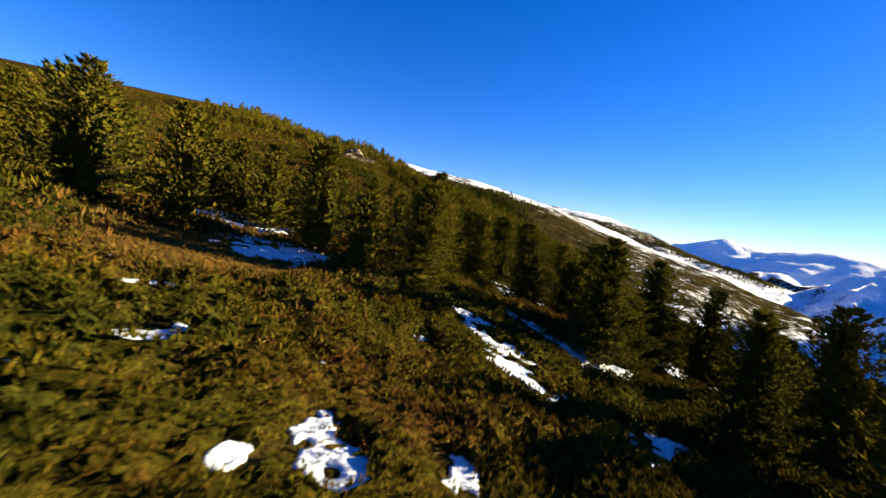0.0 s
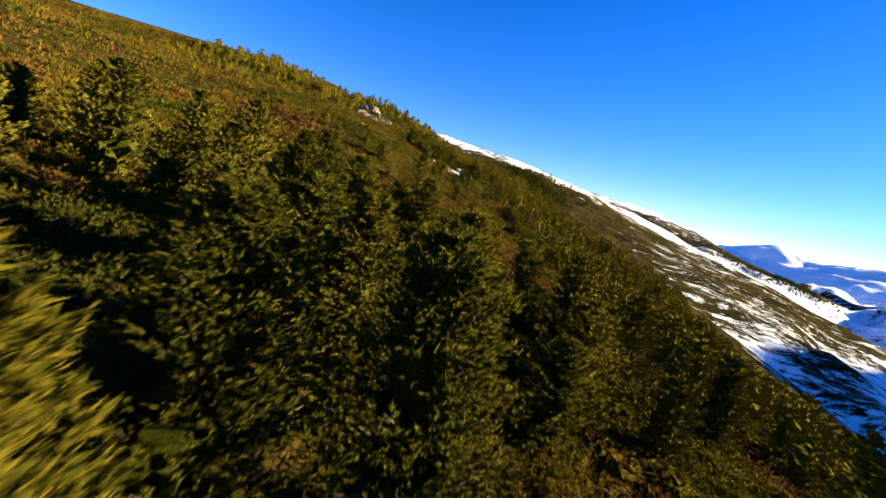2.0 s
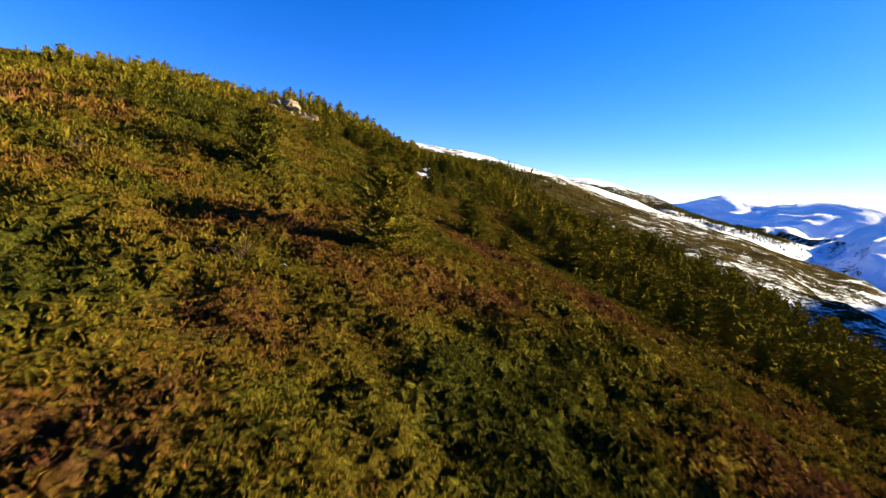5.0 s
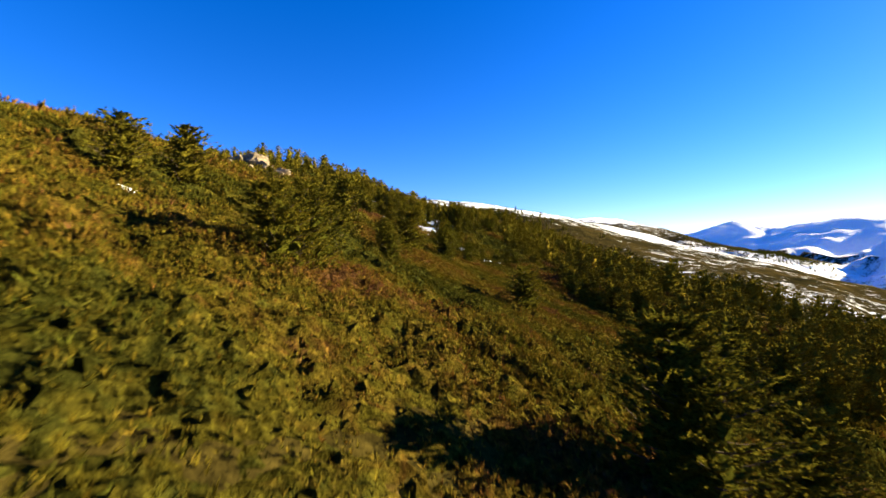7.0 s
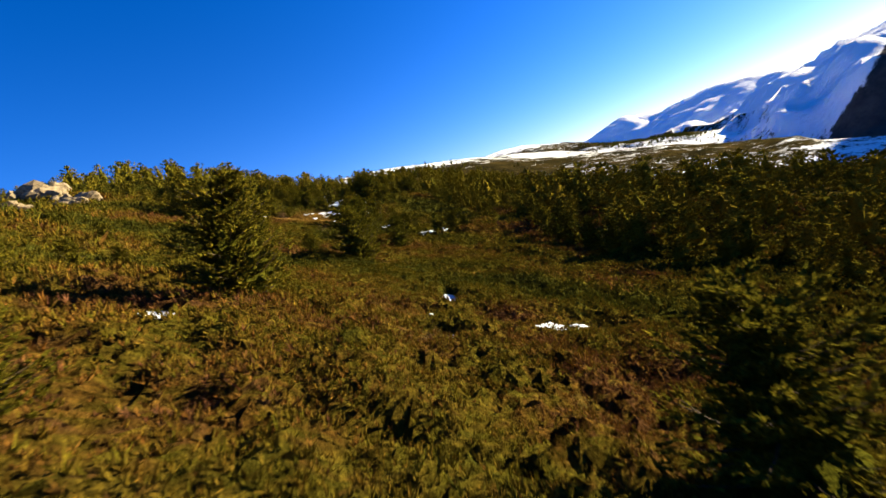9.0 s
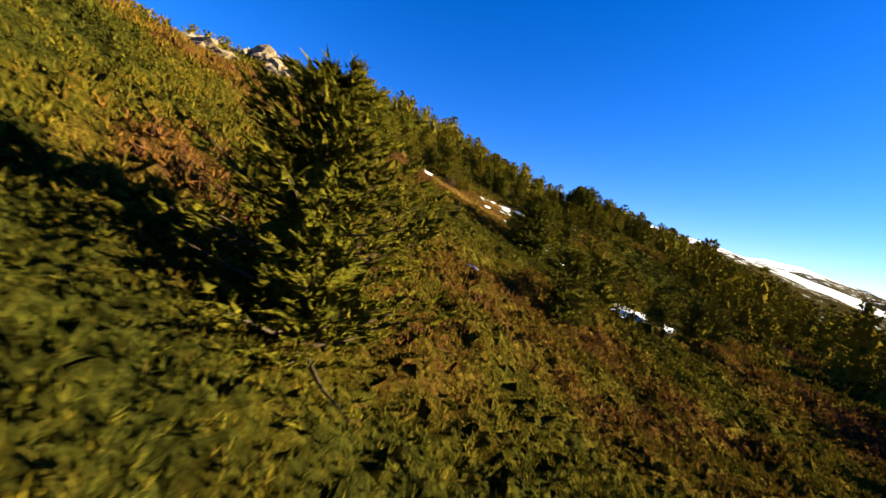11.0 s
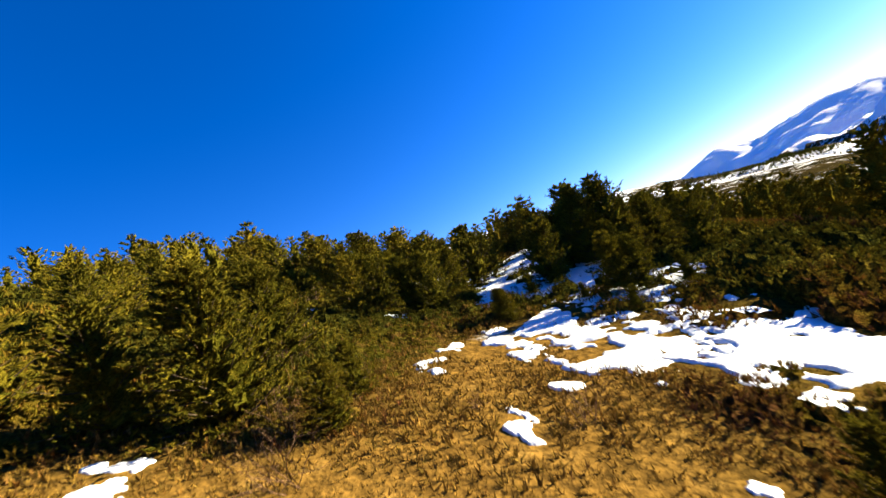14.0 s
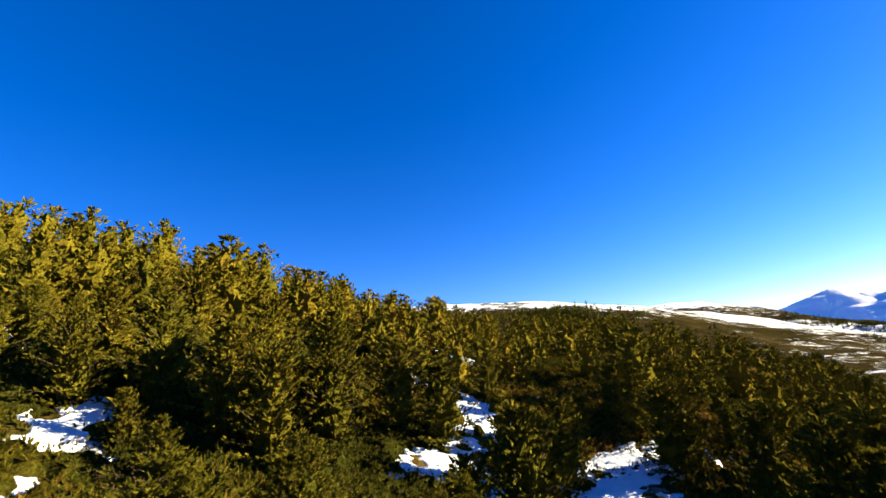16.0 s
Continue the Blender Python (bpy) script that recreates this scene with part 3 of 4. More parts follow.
def clear_height(x, y, h):
    """Lower a tree that would stand in the way of the flight or of the valley."""
    away, eye = off_path(x, y)
    if 46 < y < 110 and x > 3:
        h = min(h, eye - 1.5 - 0.14 * away - float(height(x, y)))
    if min(math.hypot(x - a - 3, y - b + 2) for a, b in ROCKS) < 7:
        h = min(h, 1.2)
    if 185 < y < 232 and 0 < x < 25:
        h = min(h, 3.4)
    if meadow(x, y) > 0.25:
        h = min(h, 1.5)
    if away < 1.4 + 0.22 * h:
        h = min(h, eye - 0.9 - float(height(x, y)))
    return h, away


rng = np.random.default_rng(5)
trees = []
for x, y, h in EXPLICIT:
    h = min(h, 6.6 if y < 70 else 3.9 if y < 135 and x > -20 else 5.2)
    if 70 < y < 205 and x < -20:
        h = min(h, 2.0)
    if x > -4 and 221 < y < 234.5 and h > 1.6 or abs(x + 6.8) < 0.5 and abs(y - 111.4) < 1:
        continue
    if y >= 205 and x < -20:
        h = min(h, 4.6)
    if 174 < y < 202:
        h = max(h - 0.8, 0.9)
    if 224 < y < 241 and -21 < x < -3:
        h = min(h, 3.6)
    if 130 < y < 137 and x > -12:
        h = min(h, 3.1)
    h, away = clear_height(x, y, h)
    if h > 0.7:
        trees.append((away, x, y, h))
for x, y, h in [(-24.2, 210.2, 4.6), (-20.4, 207.4, 3.6), (-29.0, 219.3, 5.2), (-28.6, 215.5, 5.2), (-6.5, 108.4, 4.3), (2.1, 53.5, 6.0), (-3.7, 56.2, 6.6), (-22.0, 208.4, 5.0), (-1.7, 233.6, 2.6), (-1.2, 232.2, 2.6), (0.6, 233.4, 3.4), (1.4, 230.8, 3.2)]:
    trees.append((off_path(x, y)[0], x, y, h))
for _ in range(14000):
    x, y = rng.uniform(-160, 85), rng.uniform(-5, 330)
    dens, tall = wooded(x, y)
    if -17 < x < -2 and 4 < y < 25:
        dens = 0
    if x > 8 and 22 < y < 65:
        tall = min(tall, 4.4)
    if rng.uniform() > dens * 245 * 335 / 14000:
        continue
    if min((x - a) ** 2 + (y - b) ** 2 for _, a, b, _ in trees) < 3.2:
        continue
    h, away = clear_height(x, y, tall * rng.uniform(0.6, 1.3))
    head = off_path(x, y)[1] - float(height(x, y)) - h
    if h > 2.2 and (away > 11 or head > 0.8 or away > 6 and 30 < y < 60):
        trees.append((away, x, y, h))
trees.sort(key=lambda t: t[0] * (1.7 if t[1] > 12 else 1.0) * (0.7 if t[2] < 60 else 1.0))
for away, x, y, h in trees[:300]:
    plant(x, y, h, rng, away < (13 if y > 226 else 8.5))


def joined_wood(name, spots, kind, label):
    """Trees too far off to tell apart, in one mesh."""
    V, F, count = [], [], 0
    for x, y, h in spots:
        tall, (_, leaf) = KINDS["middling" if kind == "distant" and off_path(x, y)[0] < 30 and y < 300 else kind][rng.integers(3)]
        m = np.array(stand(x, y, h / tall, rng))
        co = np.empty(len(leaf.vertices) * 3, np.float32)
        leaf.vertices.foreach_get("co", co)
        tri = np.empty(len(leaf.polygons) * 3, np.int32)
        leaf.polygons.foreach_get("vertices", tri)
        V.append(co.reshape(-1, 3) @ m[:3, :3].T + m[:3, 3])
        F.append(tri.reshape(-1, 3) + count)
        count += len(co) // 3
    ob = new(name, mesh_of(name, np.concatenate(V), np.concatenate(F), NEEDLES))
    return tagged(ob, label, "trees", kind="stuff")


joined_wood("pine_wood", [t[1:] for t in trees[300:]], "distant", "dense olive-green pine wood on the upper slopes")


def far_wood():
    """The dark wood on the flank of the snowy shoulder and along the valley's edge."""
    spots = []
    for _ in range(42000):
        x, y = rng.uniform(-120, 900), rng.uniform(480, 1300)
        flank = 1.3 * math.exp(-((x - 66) / 55) ** 2 - ((y - 715) / 60) ** 2) + 0.8 * math.exp(-((x - 800) / 130) ** 2 - ((y - 1190) / 70) ** 2)
        if rng.uniform() < flank and height(x, y) < 76:
            spots.append((x, y, rng.uniform(4, 6.5)))
    return joined_wood("distant_pine_wood", spots[:2600], "remote", "dark pine wood on the flank of the snowy shoulder")


far_wood()

# ---- snow lying in patches ----
SNOW_SNOWY_GULLY = [(-2.7, 6.4, 0.3, 0.3, 34), (-7.0, 7.0, 0.1, 0.3, 42), (-1.5, 7.3, 0.6, 1.1, 26), (0.8, 8.0, 0.4, 0.7, 25), (-6.5, 9.8, 0.7, 0.8, 54), (-2.6, 10.5, 0.3, 0.5, 36), (-8.7, 12.6, 1.1, 1.1, 60), (8.0, 12.7, 2.4, 1.3, 32), (3.6, 15.0, 0.9, 2.0, 45), (-12.8, 15.4, 0.7, 1.6, 76), (-0.2, 15.5, 0.3, 0.5, 27), (-0.2, 18.0, 0.6, 0.5, 44), (3.0, 18.2, 0.9, 2.4, 48), (1.5, 21.4, 0.9, 1.7, 47), (7.5, 23.3, 1.9, 4.2, 49), (-9.4, 25.4, 2.5, 3.4, 71), (19.5, 28.9, 5.0, 4.0, 46), (3.1, 30.5, 0.4, 0.2, 35)]
SNOW_SNOWY_GULLY_2 = [(1.8, 30.6, 0.4, 0.2, 42), (-0.3, 32.5, 0.2, 0.3, 36), (-16.3, 34.5, 5.0, 5.0, 88), (6.6, 36.1, 4.9, 3.2, 62), (-30.3, 50.7, 5.0, 5.0, 106), (-1.3, 52.8, 0.8, 2.3, 23), (-4.5, 58.8, 1.1, 1.1, 36)]
SNOW_BROOM_SLOPE = [(-9.4, 103.9, 0.5, 0.6, 45), (-10.2, 130.1, 0.4, 0.7, 60), (-12.8, 132.7, 0.4, 0.4, 74), (-17.3, 135.3, 0.5, 0.4, 90), (-8.9, 140.1, 0.3, 0.3, -15), (-1.4, 146.0, 0.3, 0.5, -6), (-2.8, 146.5, 0.7, 0.7, -6), (-2.4, 147.9, 0.6, 1.1, -6), (-2.2, 152.1, 0.3, 0.2, 2), (0.8, 157.7, 0.3, 0.1, 9), (24.8, 158.3, 0.9, 1.7, -56), (-10.3, 158.4, 0.4, 0.9, 25), (-2.7, 159.1, 0.2, 0.3, 17), (1.7, 160.8, 0.9, 0.5, 6), (-2.5, 161.8, 0.4, 0.6, 33), (-1.5, 165.4, 0.3, 1.5, -11)]
SNOW_UPPER_SLOPE = [(-4.6, 188.6, 0.3, 0.2, 56), (-5.6, 188.7, 0.7, 0.7, 63), (-9.3, 189.6, 0.3, 0.1, 86), (-4.6, 190.3, 0.3, 0.3, 60), (-8.9, 192.0, 0.3, 0.2, 85), (-6.6, 194.9, 0.3, 0.2, 56), (-11.2, 196.7, 0.6, 0.4, 86), (-6.9, 197.8, 0.5, 0.3, 58), (-11.4, 197.8, 0.7, 0.3, 100), (-8.5, 199.9, 1.1, 0.8, 71), (-11.6, 201.1, 0.8, 1.3, 87), (-10.9, 202.3, 0.5, 0.4, 40), (4.9, 202.8, 4.5, 2.9, 49), (-12.9, 202.9, 0.4, 0.3, 62), (-10.3, 203.6, 0.3, 0.8, 49), (-7.4, 203.9, 0.6, 0.4, 39), (-0.7, 208.2, 2.1, 4.8, 64), (-8.8, 215.1, 0.3, 0.3, -16)]
SNOW_UPPER_SLOPE_2 = [(-18.5, 215.5, 0.3, 0.6, 5), (-18.8, 216.7, 0.5, 0.3, -1), (-5.9, 217.2, 0.5, 0.4, -26), (-11.5, 217.4, 0.3, 0.9, 2), (-4.8, 219.5, 2.3, 3.5, 37), (-10.0, 219.6, 0.3, 0.3, -14), (-3.7, 221.8, 1.6, 2.6, -36)]
SNOW_WOOD = [(-7.0, 222.2, 1.8, 2.1, -38), (-8.6, 226.3, 1.6, 4.6, -48), (-7.3, 230.7, 1.3, 0.8, -15), (-10.3, 231.5, 0.6, 1.2, -9), (-14.6, 231.5, 0.8, 0.8, 10), (-16.3, 232.0, 1.4, 1.1, 17), (-3.7, 233.1, 1.6, 2.9, -30), (-21.8, 233.8, 1.5, 1.1, 21), (-14.6, 233.9, 0.8, 1.8, -12), (-7.8, 234.6, 1.7, 5.0, 13), (-19.0, 235.0, 1.9, 1.1, 24), (-8.3, 236.8, 1.6, 5.0, -26), (-6.4, 237.0, 1.7, 5.0, 59), (-22.7, 237.3, 0.5, 0.4, 47), (-24.2, 239.2, 1.3, 1.4, 56), (-24.6, 241.4, 1.0, 1.0, 32), (-6.5, 242.6, 5.0, 5.0, -76), (-32.1, 243.7, 0.6, 1.4, 83)]
SNOW_WOOD_2 = [(-12.8, 246.5, 1.8, 1.8, 27), (-4.4, 247.7, 1.8, 5.0, -55), (-30.5, 248.9, 0.7, 1.2, 67), (-11.4, 250.4, 1.2, 4.2, -15), (-18.4, 253.3, 0.9, 0.9, 57), (-11.6, 254.4, 1.6, 5.0, 35), (-2.5, 255.3, 1.0, 1.9, 3), (-15.5, 257.2, 1.5, 5.0, 49), (-14.1, 268.6, 1.9, 5.0, 49), (-4.5, 232.0, 2.6, 4.5, 20), (-3.2, 227.5, 2.6, 1.8, 30), (-6.8, 240.4, 1.6, 2.6, 0), (-23.5, 236.0, 1.6, 1.2, 40)]

PATCHES = SNOW_SNOWY_GULLY + SNOW_SNOWY_GULLY_2 + SNOW_BROOM_SLOPE + SNOW_UPPER_SLOPE + SNOW_UPPER_SLOPE_2 + SNOW_WOOD + SNOW_WOOD_2


def snow_patch(x, y, a, b, turn, rng):
    """A thin lens of snow whose ragged rim sinks into the ground."""
    n = int(np.clip(24 + 17 * max(a, b), 30, 96))
    u, v = np.meshgrid(np.linspace(-1.5, 1.5, n), np.linspace(-1.5, 1.5, n))
    c, s = math.cos(radians(turn)), math.sin(radians(turn))
    gx = (x + u * a * c - v * b * s).reshape(-1)
    gy = (y + u * a * s + v * b * c).reshape(-1)
    seed = rng.integers(1000)
    r = np.hypot(u, v).reshape(-1)
    f = 0.92 - r + 1.5 * fractal(gx, gy, 0.75 * min(a, b) + 0.25, 4, 17 + seed) + 1.9 * fractal(gx, gy, 0.62, 3, 4 + seed) - 3 * np.maximum(r - 1.4, 0)
    deep = min(0.06, 0.03 + 0.015 * min(a, b))
    gz = height(gx, gy) + np.clip(np.where(f > 0, 0.16, 0.8) * f, -0.5, deep) + 0.05 * fractal(gx, gy, 0.8, 4, 4) + 0.02
    z0 = float(height(x, y))
    i = (np.arange(n - 1)[:, None] * n + np.arange(n - 1)[None]).reshape(-1)
    q = np.stack([i, i + 1, i + n + 1, i + n], -1)
    q = q[f[q].max(1) > -0.35]
    used = np.unique(q)
    q = np.searchsorted(used, q)
    co = np.stack([gx - x, gy - y, gz - z0], -1)[used]
    ob = new("snow_patch", mesh_of("snow_patch", co, q, SNOW, flat=False))
    ob.location = (x, y, z0)
    size = "large" if max(a, b) > 2 else "small"
    return tagged(ob, f"{size} patch of old white snow lying among low shrubs", "snow", "snow patches")


rng = np.random.default_rng(8)
for row in PATCHES:
    snow_patch(*row, rng)

# ---- low shrubs and grass that cover the slope ----
SPECIES = np.array([(0.098, 0.081, 0.007), (0.055, 0.055, 0.006), (0.122, 0.084, 0.009), (0.130, 0.067, 0.011), (0.114, 0.052, 0.018), (0.150, 0.088, 0.019)])


def snow_gap(x, y):
    """Distance from the nearest snow patch's middle, in its own radii."""
    x, y = np.asarray(x, float), np.asarray(y, float)
    best = np.full(x.shape, 9.0)
    for cx, cy, a, b, turn in PATCHES:
        near = np.flatnonzero(np.abs(y - cy) < 3 * max(a, b) + 1)
        c, s = math.cos(radians(turn)), math.sin(radians(turn))
        dx, dy = x[near] - cx, y[near] - cy
        r = np.hypot((dx * c + dy * s) / (a + 0.15), (-dx * s + dy * c) / (b + 0.15))
        best[near] = np.minimum(best[near], r)
    return best


def canopy(x, y):
    """Height of the closed shrub cover over the soil."""
    tall = 0.42 + 0.78 * value_noise(x / 5.5, y / 5.5, 12)
    lumps = smooth(0.18, 0.80, 0.48 * value_noise(x / 1.6, y / 1.6, 51) + 0.30 * value_noise(x / 0.75, y / 0.75, 52) + 0.22 * value_noise(x / 0.4, y / 0.4, 53))
    return tall * (0.24 + 0.88 * lumps) * (1 - 0.97 * smooth(0.1, 0.8, meadow(x, y))) * np.maximum(smooth(0.70, 1.15, snow_gap(x, y)), 0.6 * smooth(0.60, 0.76, value_noise(x / 0.8, y / 0.8, 91)))


def species_tint(x, y, rng, spread):
    n = len(x)
    grass = rng.uniform(size=n) < meadow(x, y)
    pick = fractal(x, y, 9, 3, 21) * 2.0 + 0.9 * (value_noise(x / 1.8, y / 1.8, 22) - 0.5) + rng.normal(0, spread, n)
    pick = pick + 0.50 * smooth(176, 186, y) * (1 - smooth(206, 216, y)) + 0.25 * smooth(84, 92, y) * (1 - smooth(122, 134, y)) - 0.12 * smooth(132, 140, y) * (1 - smooth(170, 178, y))
    kind = np.array([1, 1, 0, 2, 3, 4])[np.clip(np.digitize(pick, (-0.50, -0.22, 0.32, 0.74, 1.12)), 0, 5)]
    kind[grass] = 5
    return SPECIES[kind], grass


def shrub_floor(name, label, near, far, cell, seed):
    """The closed canopy of the shrubs: a crust of small facets over mounds."""
    rng = np.random.default_rng(seed)
    sides = [(-far, far)] if near == 0 else [(-far, -near), (near, far)]
    V, F, T, base = [], [], [], 0
    for lo, hi in sides:
        u, y = np.arange(lo - cell, hi + 2 * cell, cell), np.arange(-5, 300, cell)
        gu, gy = np.meshgrid(u, y)
        gx = (gu + np.interp(gy, WAY[:, 1], WAY[:, 0]) + rng.normal(0, 0.3 * cell, gu.shape)).reshape(-1)
        gy = (gy + rng.normal(0, 0.3 * cell, gy.shape)).reshape(-1)
        c = canopy(gx, gy)
        rough = np.minimum(0.34 * cell, 0.12) * smooth(0.02, 0.3, c) + 0.01
        z = height(gx, gy) + 0.92 * c - 0.16 - 0.1 * cell + rng.normal(0, 1, len(c)) * rough - 0.3 * (c < 0.03)
        n, k = len(u), len(y)
        i = (np.arange(k - 1)[:, None] * n + np.arange(n - 1)[None]).reshape(-1)
        quads = np.stack([i, i + 1, i + n + 1, i + n], -1)
        quads = quads[c[quads].max(1) > 0.03]
        F += [quads[:, [0, 1, 2]] + base, quads[:, [0, 2, 3]] + base]
        V.append(np.stack([gx, gy, z], -1))
        # Tint held below the shoots' own, painting the shade under them into the floor.
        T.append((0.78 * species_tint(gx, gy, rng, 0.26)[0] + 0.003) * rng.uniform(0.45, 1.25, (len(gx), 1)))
        base += len(gx)
    ob = new(name, mesh_of(name, np.concatenate(V), np.concatenate(F), SHADED_LITTER, tint=np.concatenate(T)))
    return tagged(ob, label, "shrubs", kind="stuff")


def shrub_cover(name, label, near, far, per_m2, leaves, long, wide, seed, left_only=False):
    """Leafy shoots standing out of the closed cover."""
    rng = np.random.default_rng(seed)
    lo, hi = (-5, 300)
    span = 2 * far + 10
    n = int(per_m2 * span * (hi - lo))
    y = rng.uniform(lo, hi, n)
    mid = np.interp(y, WAY[:, 1], WAY[:, 0])
    x = mid + rng.uniform(-far - 5, far + 5, n)
    d = np.abs(x - mid) + rng.normal(0, 0.06 * far, n)
    keep = (d >= near) & (d < far) & ((x < mid) | (not left_only))
    x, y = x[keep], y[keep]
    c = canopy(x, y)
    keep = (c > 0.02) & (rng.uniform(size=len(x)) < 0.35 + 1.2 * c)
    x, y, c = x[keep], y[keep], c[keep]
    n = len(x)
    tint, grass = species_tint(x, y, rng, 0.26)
    tint = tint * rng.uniform(0.70, 1.18, (n, 1)) * rng.uniform(0.92, 1.08, (n, 3)) * (0.96, 0.90, 1.1)
    e = 0.25
    lean = np.stack([canopy(x - e, y) - canopy(x + e, y), canopy(x, y - e) - canopy(x, y + e), np.full(n, 2 * e)], -1)
    base = np.stack([x, y, height(x, y) + c * rng.uniform(0.85, 1.08, n) - 0.08], -1)
    size = long * rng.uniform(0.6, 1.35, n) * np.where(grass, 1.1, 1) * (0.7 + 0.6 * value_noise(x / 2.2, y / 2.2, 66))
    along = unit(lean) * 0.7 + np.array([0.05, 0, 0.75])
    v, f = blades(rng, base, along, leaves, size, wide, 0.42)
    shade = np.repeat(tint, 3 * leaves, 0) * np.repeat(rng.uniform(0.85, 1.15, (n * leaves, 1)), 3, 0)
    ob = new(name, mesh_of(name, v, f, COVER, tint=shade))
    return tagged(ob, label, "shrubs", kind="stuff")


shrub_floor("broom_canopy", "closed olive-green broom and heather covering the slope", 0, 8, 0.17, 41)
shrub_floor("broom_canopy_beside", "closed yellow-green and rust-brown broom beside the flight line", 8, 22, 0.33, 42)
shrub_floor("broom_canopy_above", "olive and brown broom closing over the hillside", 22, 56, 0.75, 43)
shrub_cover("low_shrubs", "leafy shoots of low olive-green broom and heather", 0, 7, 66, 7, 0.15, 0.085, 31)
shrub_cover("slope_shrubs", "leafy shoots of yellow-green broom with rust-brown heather between", 7, 22, 28, 5, 0.22, 0.13, 34)
shrub_cover("upper_shrubs", "olive and rust-brown shrubs covering the hillside", 22, 56, 8.0, 4, 0.42, 0.17, 32)
shrub_cover("crest_shrubs", "brown and green shrubs below the crest of the hill", 56, 260, 1.0, 4, 0.75, 0.2, 33, left_only=True)


def dry_grass():
    """Straw tufts on the open meadows."""
    rng = np.random.default_rng(35)
    x, y = [], []
    for cx, cy, a, b in ((-13, 215, 15, 14), (-14, 22, 12, 14)):
        n = int(4 * a * b * 75)
        x.append(cx + rng.uniform(-a, a, n))
        y.append(cy + rng.uniform(-b, b, n))
    x, y = np.concatenate(x), np.concatenate(y)
    keep = (rng.uniform(size=len(x)) < smooth(0.12, 0.6, meadow(x, y)) * (0.35 + 0.9 * value_noise(x / 0.8, y / 0.8, 71))) & (snow_gap(x, y) > 1.05)
    x, y = x[keep], y[keep]
    n = len(x)
    base = np.stack([x, y, height(x, y) - 0.03], -1)
    size = rng.uniform(0.09, 0.22, n) * (0.6 + 0.9 * value_noise(x / 2.5, y / 2.5, 72))
    v, f = blades(rng, base, np.tile(np.array([[0.1, -0.1, 0.9]]), (n, 1)), 4, size, 0.12, 0.70)
    tint = SPECIES[5] * rng.uniform(0.55, 1.3, (n, 1)) * rng.uniform(0.92, 1.08, (n, 3))
    ob = new("dry_grass", mesh_of("dry_grass", v, f, COVER, tint=np.repeat(tint, 12, 0)))
    return tagged(ob, "dry straw-coloured grass tufts on the open meadow", "grass", kind="stuff")


dry_grass()


# ---- rocks on the skyline ----
def rock_outcrop(x, y, size, count, seed, label):
    rng = np.random.default_rng(seed)
    base = thing("rock_outcrop", label, "rock", "rock outcrops", pose(x, y, float(height(x, y))))
    for k in range(count):
        r = size * rng.uniform(0.25, 0.6)
        px, py = rng.normal(0, 0.5 * size, 2)
        bm = bmesh.new()
        bmesh.ops.create_icosphere(bm, subdivisions=3, radius=r)
        ax = rng.uniform(0.7, 1.4, 3) * (1.3, 1.0, 0.75)
        for v in bm.verts:
            p = v.co.copy()
            crack = noise.noise(p * (2.2 / r) + Vector((k * 9.1, seed, 0)))
            cut = 0.12 * math.floor(6 * noise.noise(p * (1.1 / r) + Vector((seed, k, 3))))
            v.co = Vector((p.x * ax[0], p.y * ax[1], p.z * ax[2])) * (1 + 0.22 * crack + cut)
        me = bpy.data.meshes.new("boulder")
        bm.to_mesh(me)
        bm.free()
        me.materials.append(ROCK)
        ob = part("boulder", me, base)
        ob.location = (px, py, float(height(x + px, y + py) - height(x, y)) + 0.15 * r)
    return base


for k, (x, y, size, count) in enumerate([(-50, 212, 3.4, 9), (-45, 219.5, 2.8, 8), (-52, 226, 4.2, 9), (-44, 184, 2.2, 5)]):
    rock_outcrop(x, y, size, count, 60 + k, "pale weathered granite outcrop standing out of the hillside shrubs")


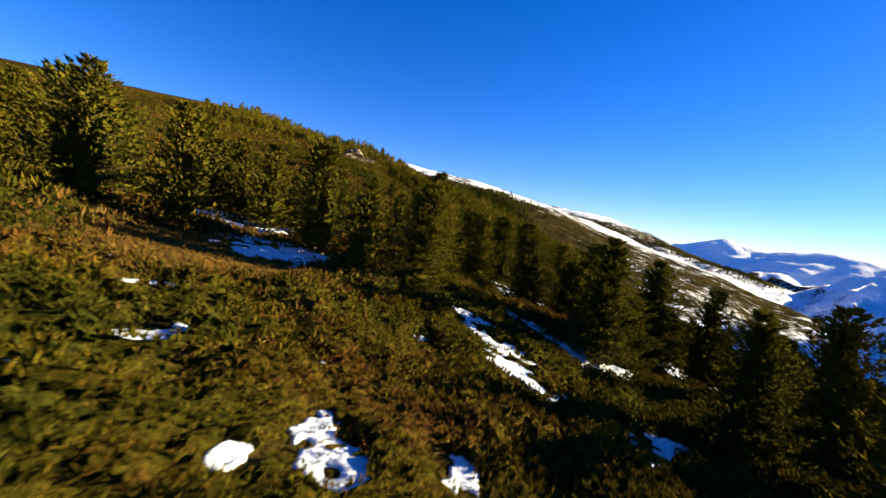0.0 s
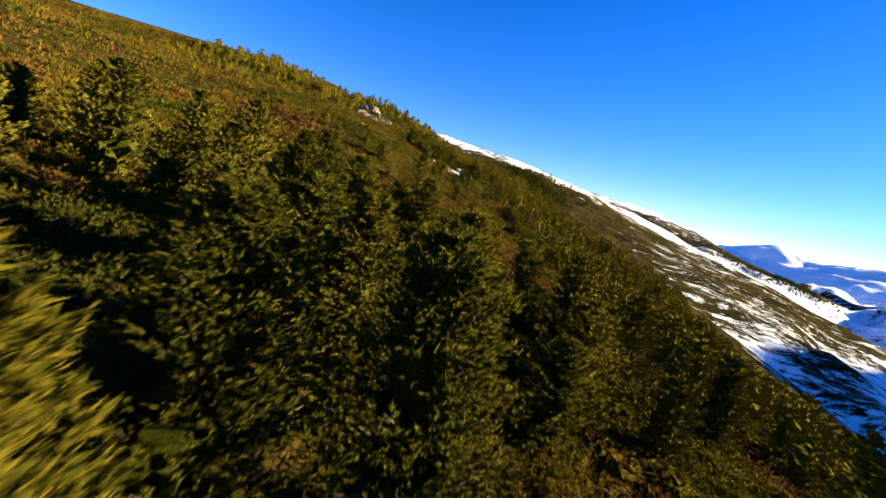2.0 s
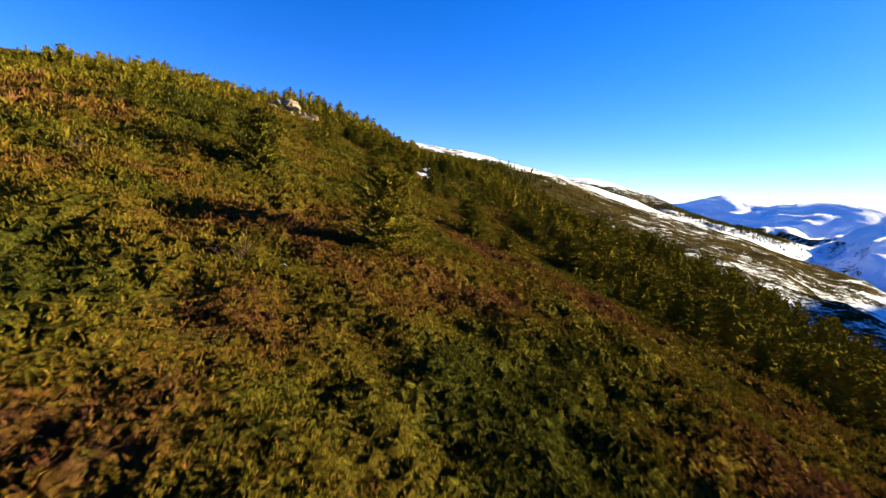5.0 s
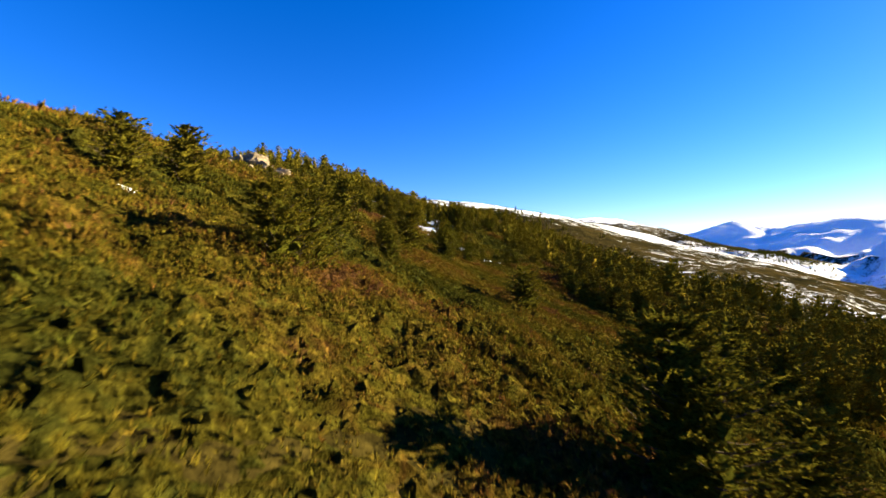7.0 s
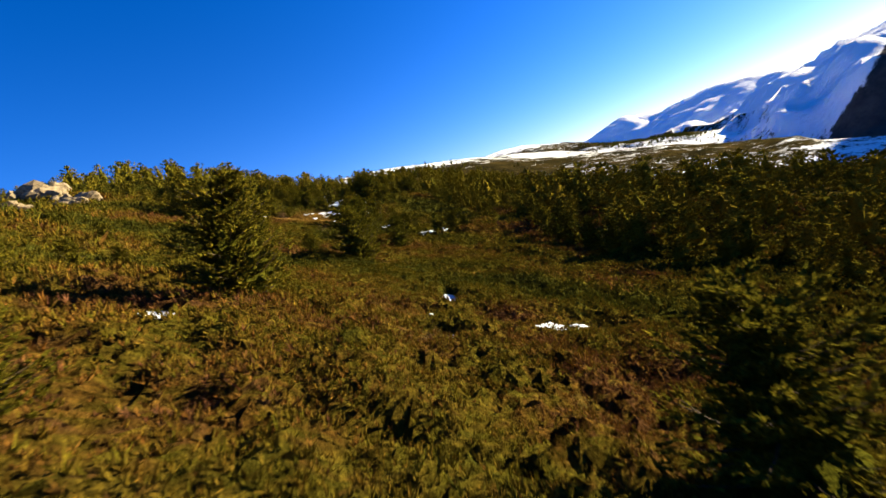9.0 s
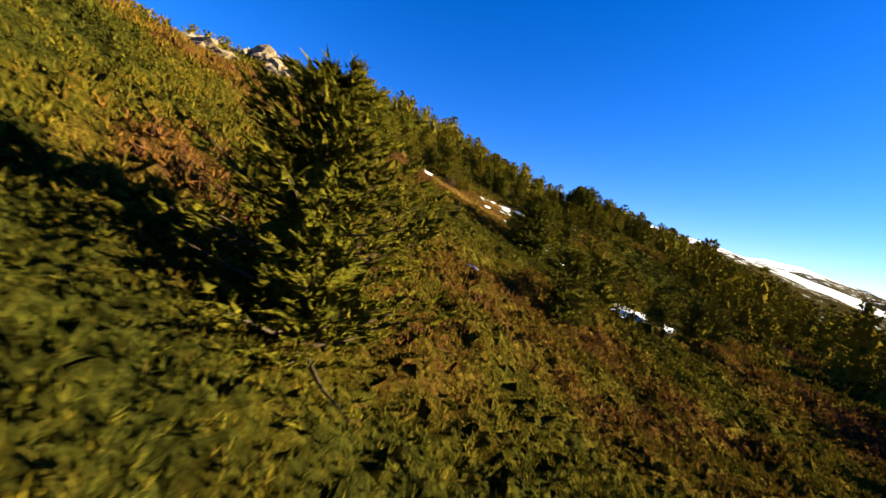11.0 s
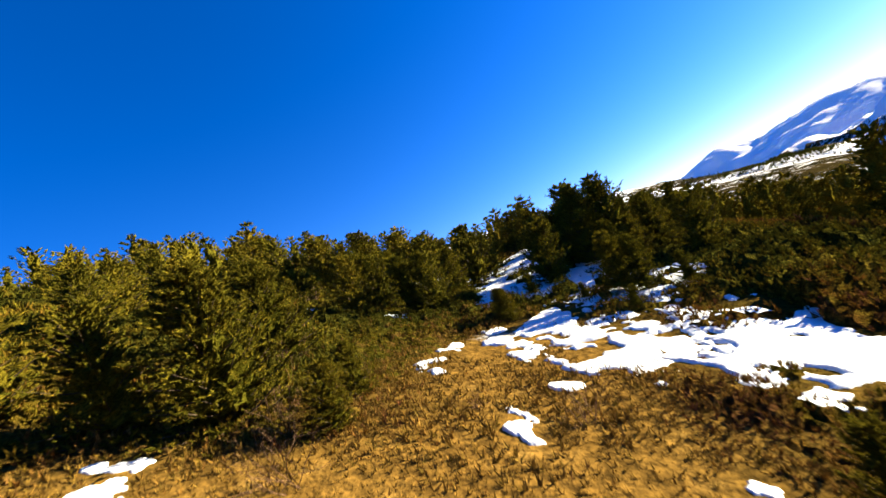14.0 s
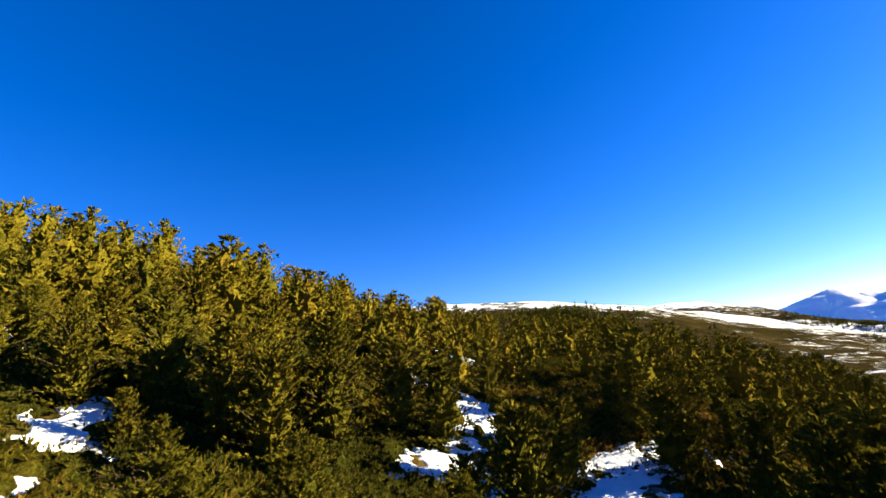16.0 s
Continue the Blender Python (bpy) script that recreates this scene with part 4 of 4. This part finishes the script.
# ---- bare bushes ----
def bare_bush_mesh(seed, tall, stems):
    rng = np.random.default_rng(seed)
    paths, radii = [], []

    def grow(p, d, long, r, level):
        pts = [p]
        for _ in range(3):
            d = unit(d + rng.normal(0, 0.13, 3) + np.array([0, 0, 0.05]))
            pts.append(pts[-1] + d * long / 3)
        paths.append(pts)
        radii.append(np.linspace(r, r * 0.5, 4))
        if level:
            for _ in range(rng.integers(3, 5)):
                at = pts[rng.integers(1, 4)]
                grow(at, unit(d + rng.normal(0, 0.5, 3)), long * rng.uniform(0.5, 0.75), r * 0.55, level - 1)
    for _ in range(stems):
        grow(rng.normal(0, 0.12, 3) * (1, 1, 0), unit(np.array([*rng.normal(0, 0.55, 2), 1.0])), tall * rng.uniform(0.4, 0.6), 0.008 * tall, 2)
    return mesh_of("bare_bush", *tubes(paths, radii, 3), TWIGS)


BUSHES = [bare_bush_mesh(s, 1.8, 9) for s in (71, 72, 73)]
rng = np.random.default_rng(77)
for x, y, h in [(3.1, 29.3, 1.0), (3.5, 33.1, 1.2), (-22.6, 110.4, 3.0), (-66.3, 123.4, 3.0), (-13.1, 82.6, 3.0), (-10.2, 87.2, 3.0), (-11.0, 102.9, 3.0), (-25.3, 170.2, 3.0), (-8.2, 105.0, 0.5), (-6.3, 186.8, 0.6), (-9.3, 196.9, 2.0), (-9.2, 196.2, 1.8), (-19.6, 227.9, 1.9), (-17.7, 222.9, 2.1), (-10.5, 208.3, 0.8), (-9.4, 211.7, 0.8), (-16.2, 218.1, 1.8), (-8.9, 211.0, 1.0), (-15.5, 215.9, 1.6), (-10.2, 217.5, 1.1), (-12.2, 218.8, 0.7), (-20.7, 238.7, 1.9), (-14.4, 232.8, 0.9), (-1.4, 138.9, 1.0), (-0.1, 135.2, 1.0), (-6.5, 146.5, 0.8), (-10.4, 150.4, 0.6), (-3.5, 158.0, 0.7)]:
    ob = new("bare_bush", BUSHES[rng.integers(3)])
    ob.matrix_basis = pose(x, y, float(height(x, y)) - 0.05, 0, 0, rng.uniform(0, 360)) @ Matrix.Scale(min(h, 1.5) / 1.8, 4)
    tagged(ob, "leafless reddish-brown bush with thin bare twigs among shrubs", "bush", "bare bushes")
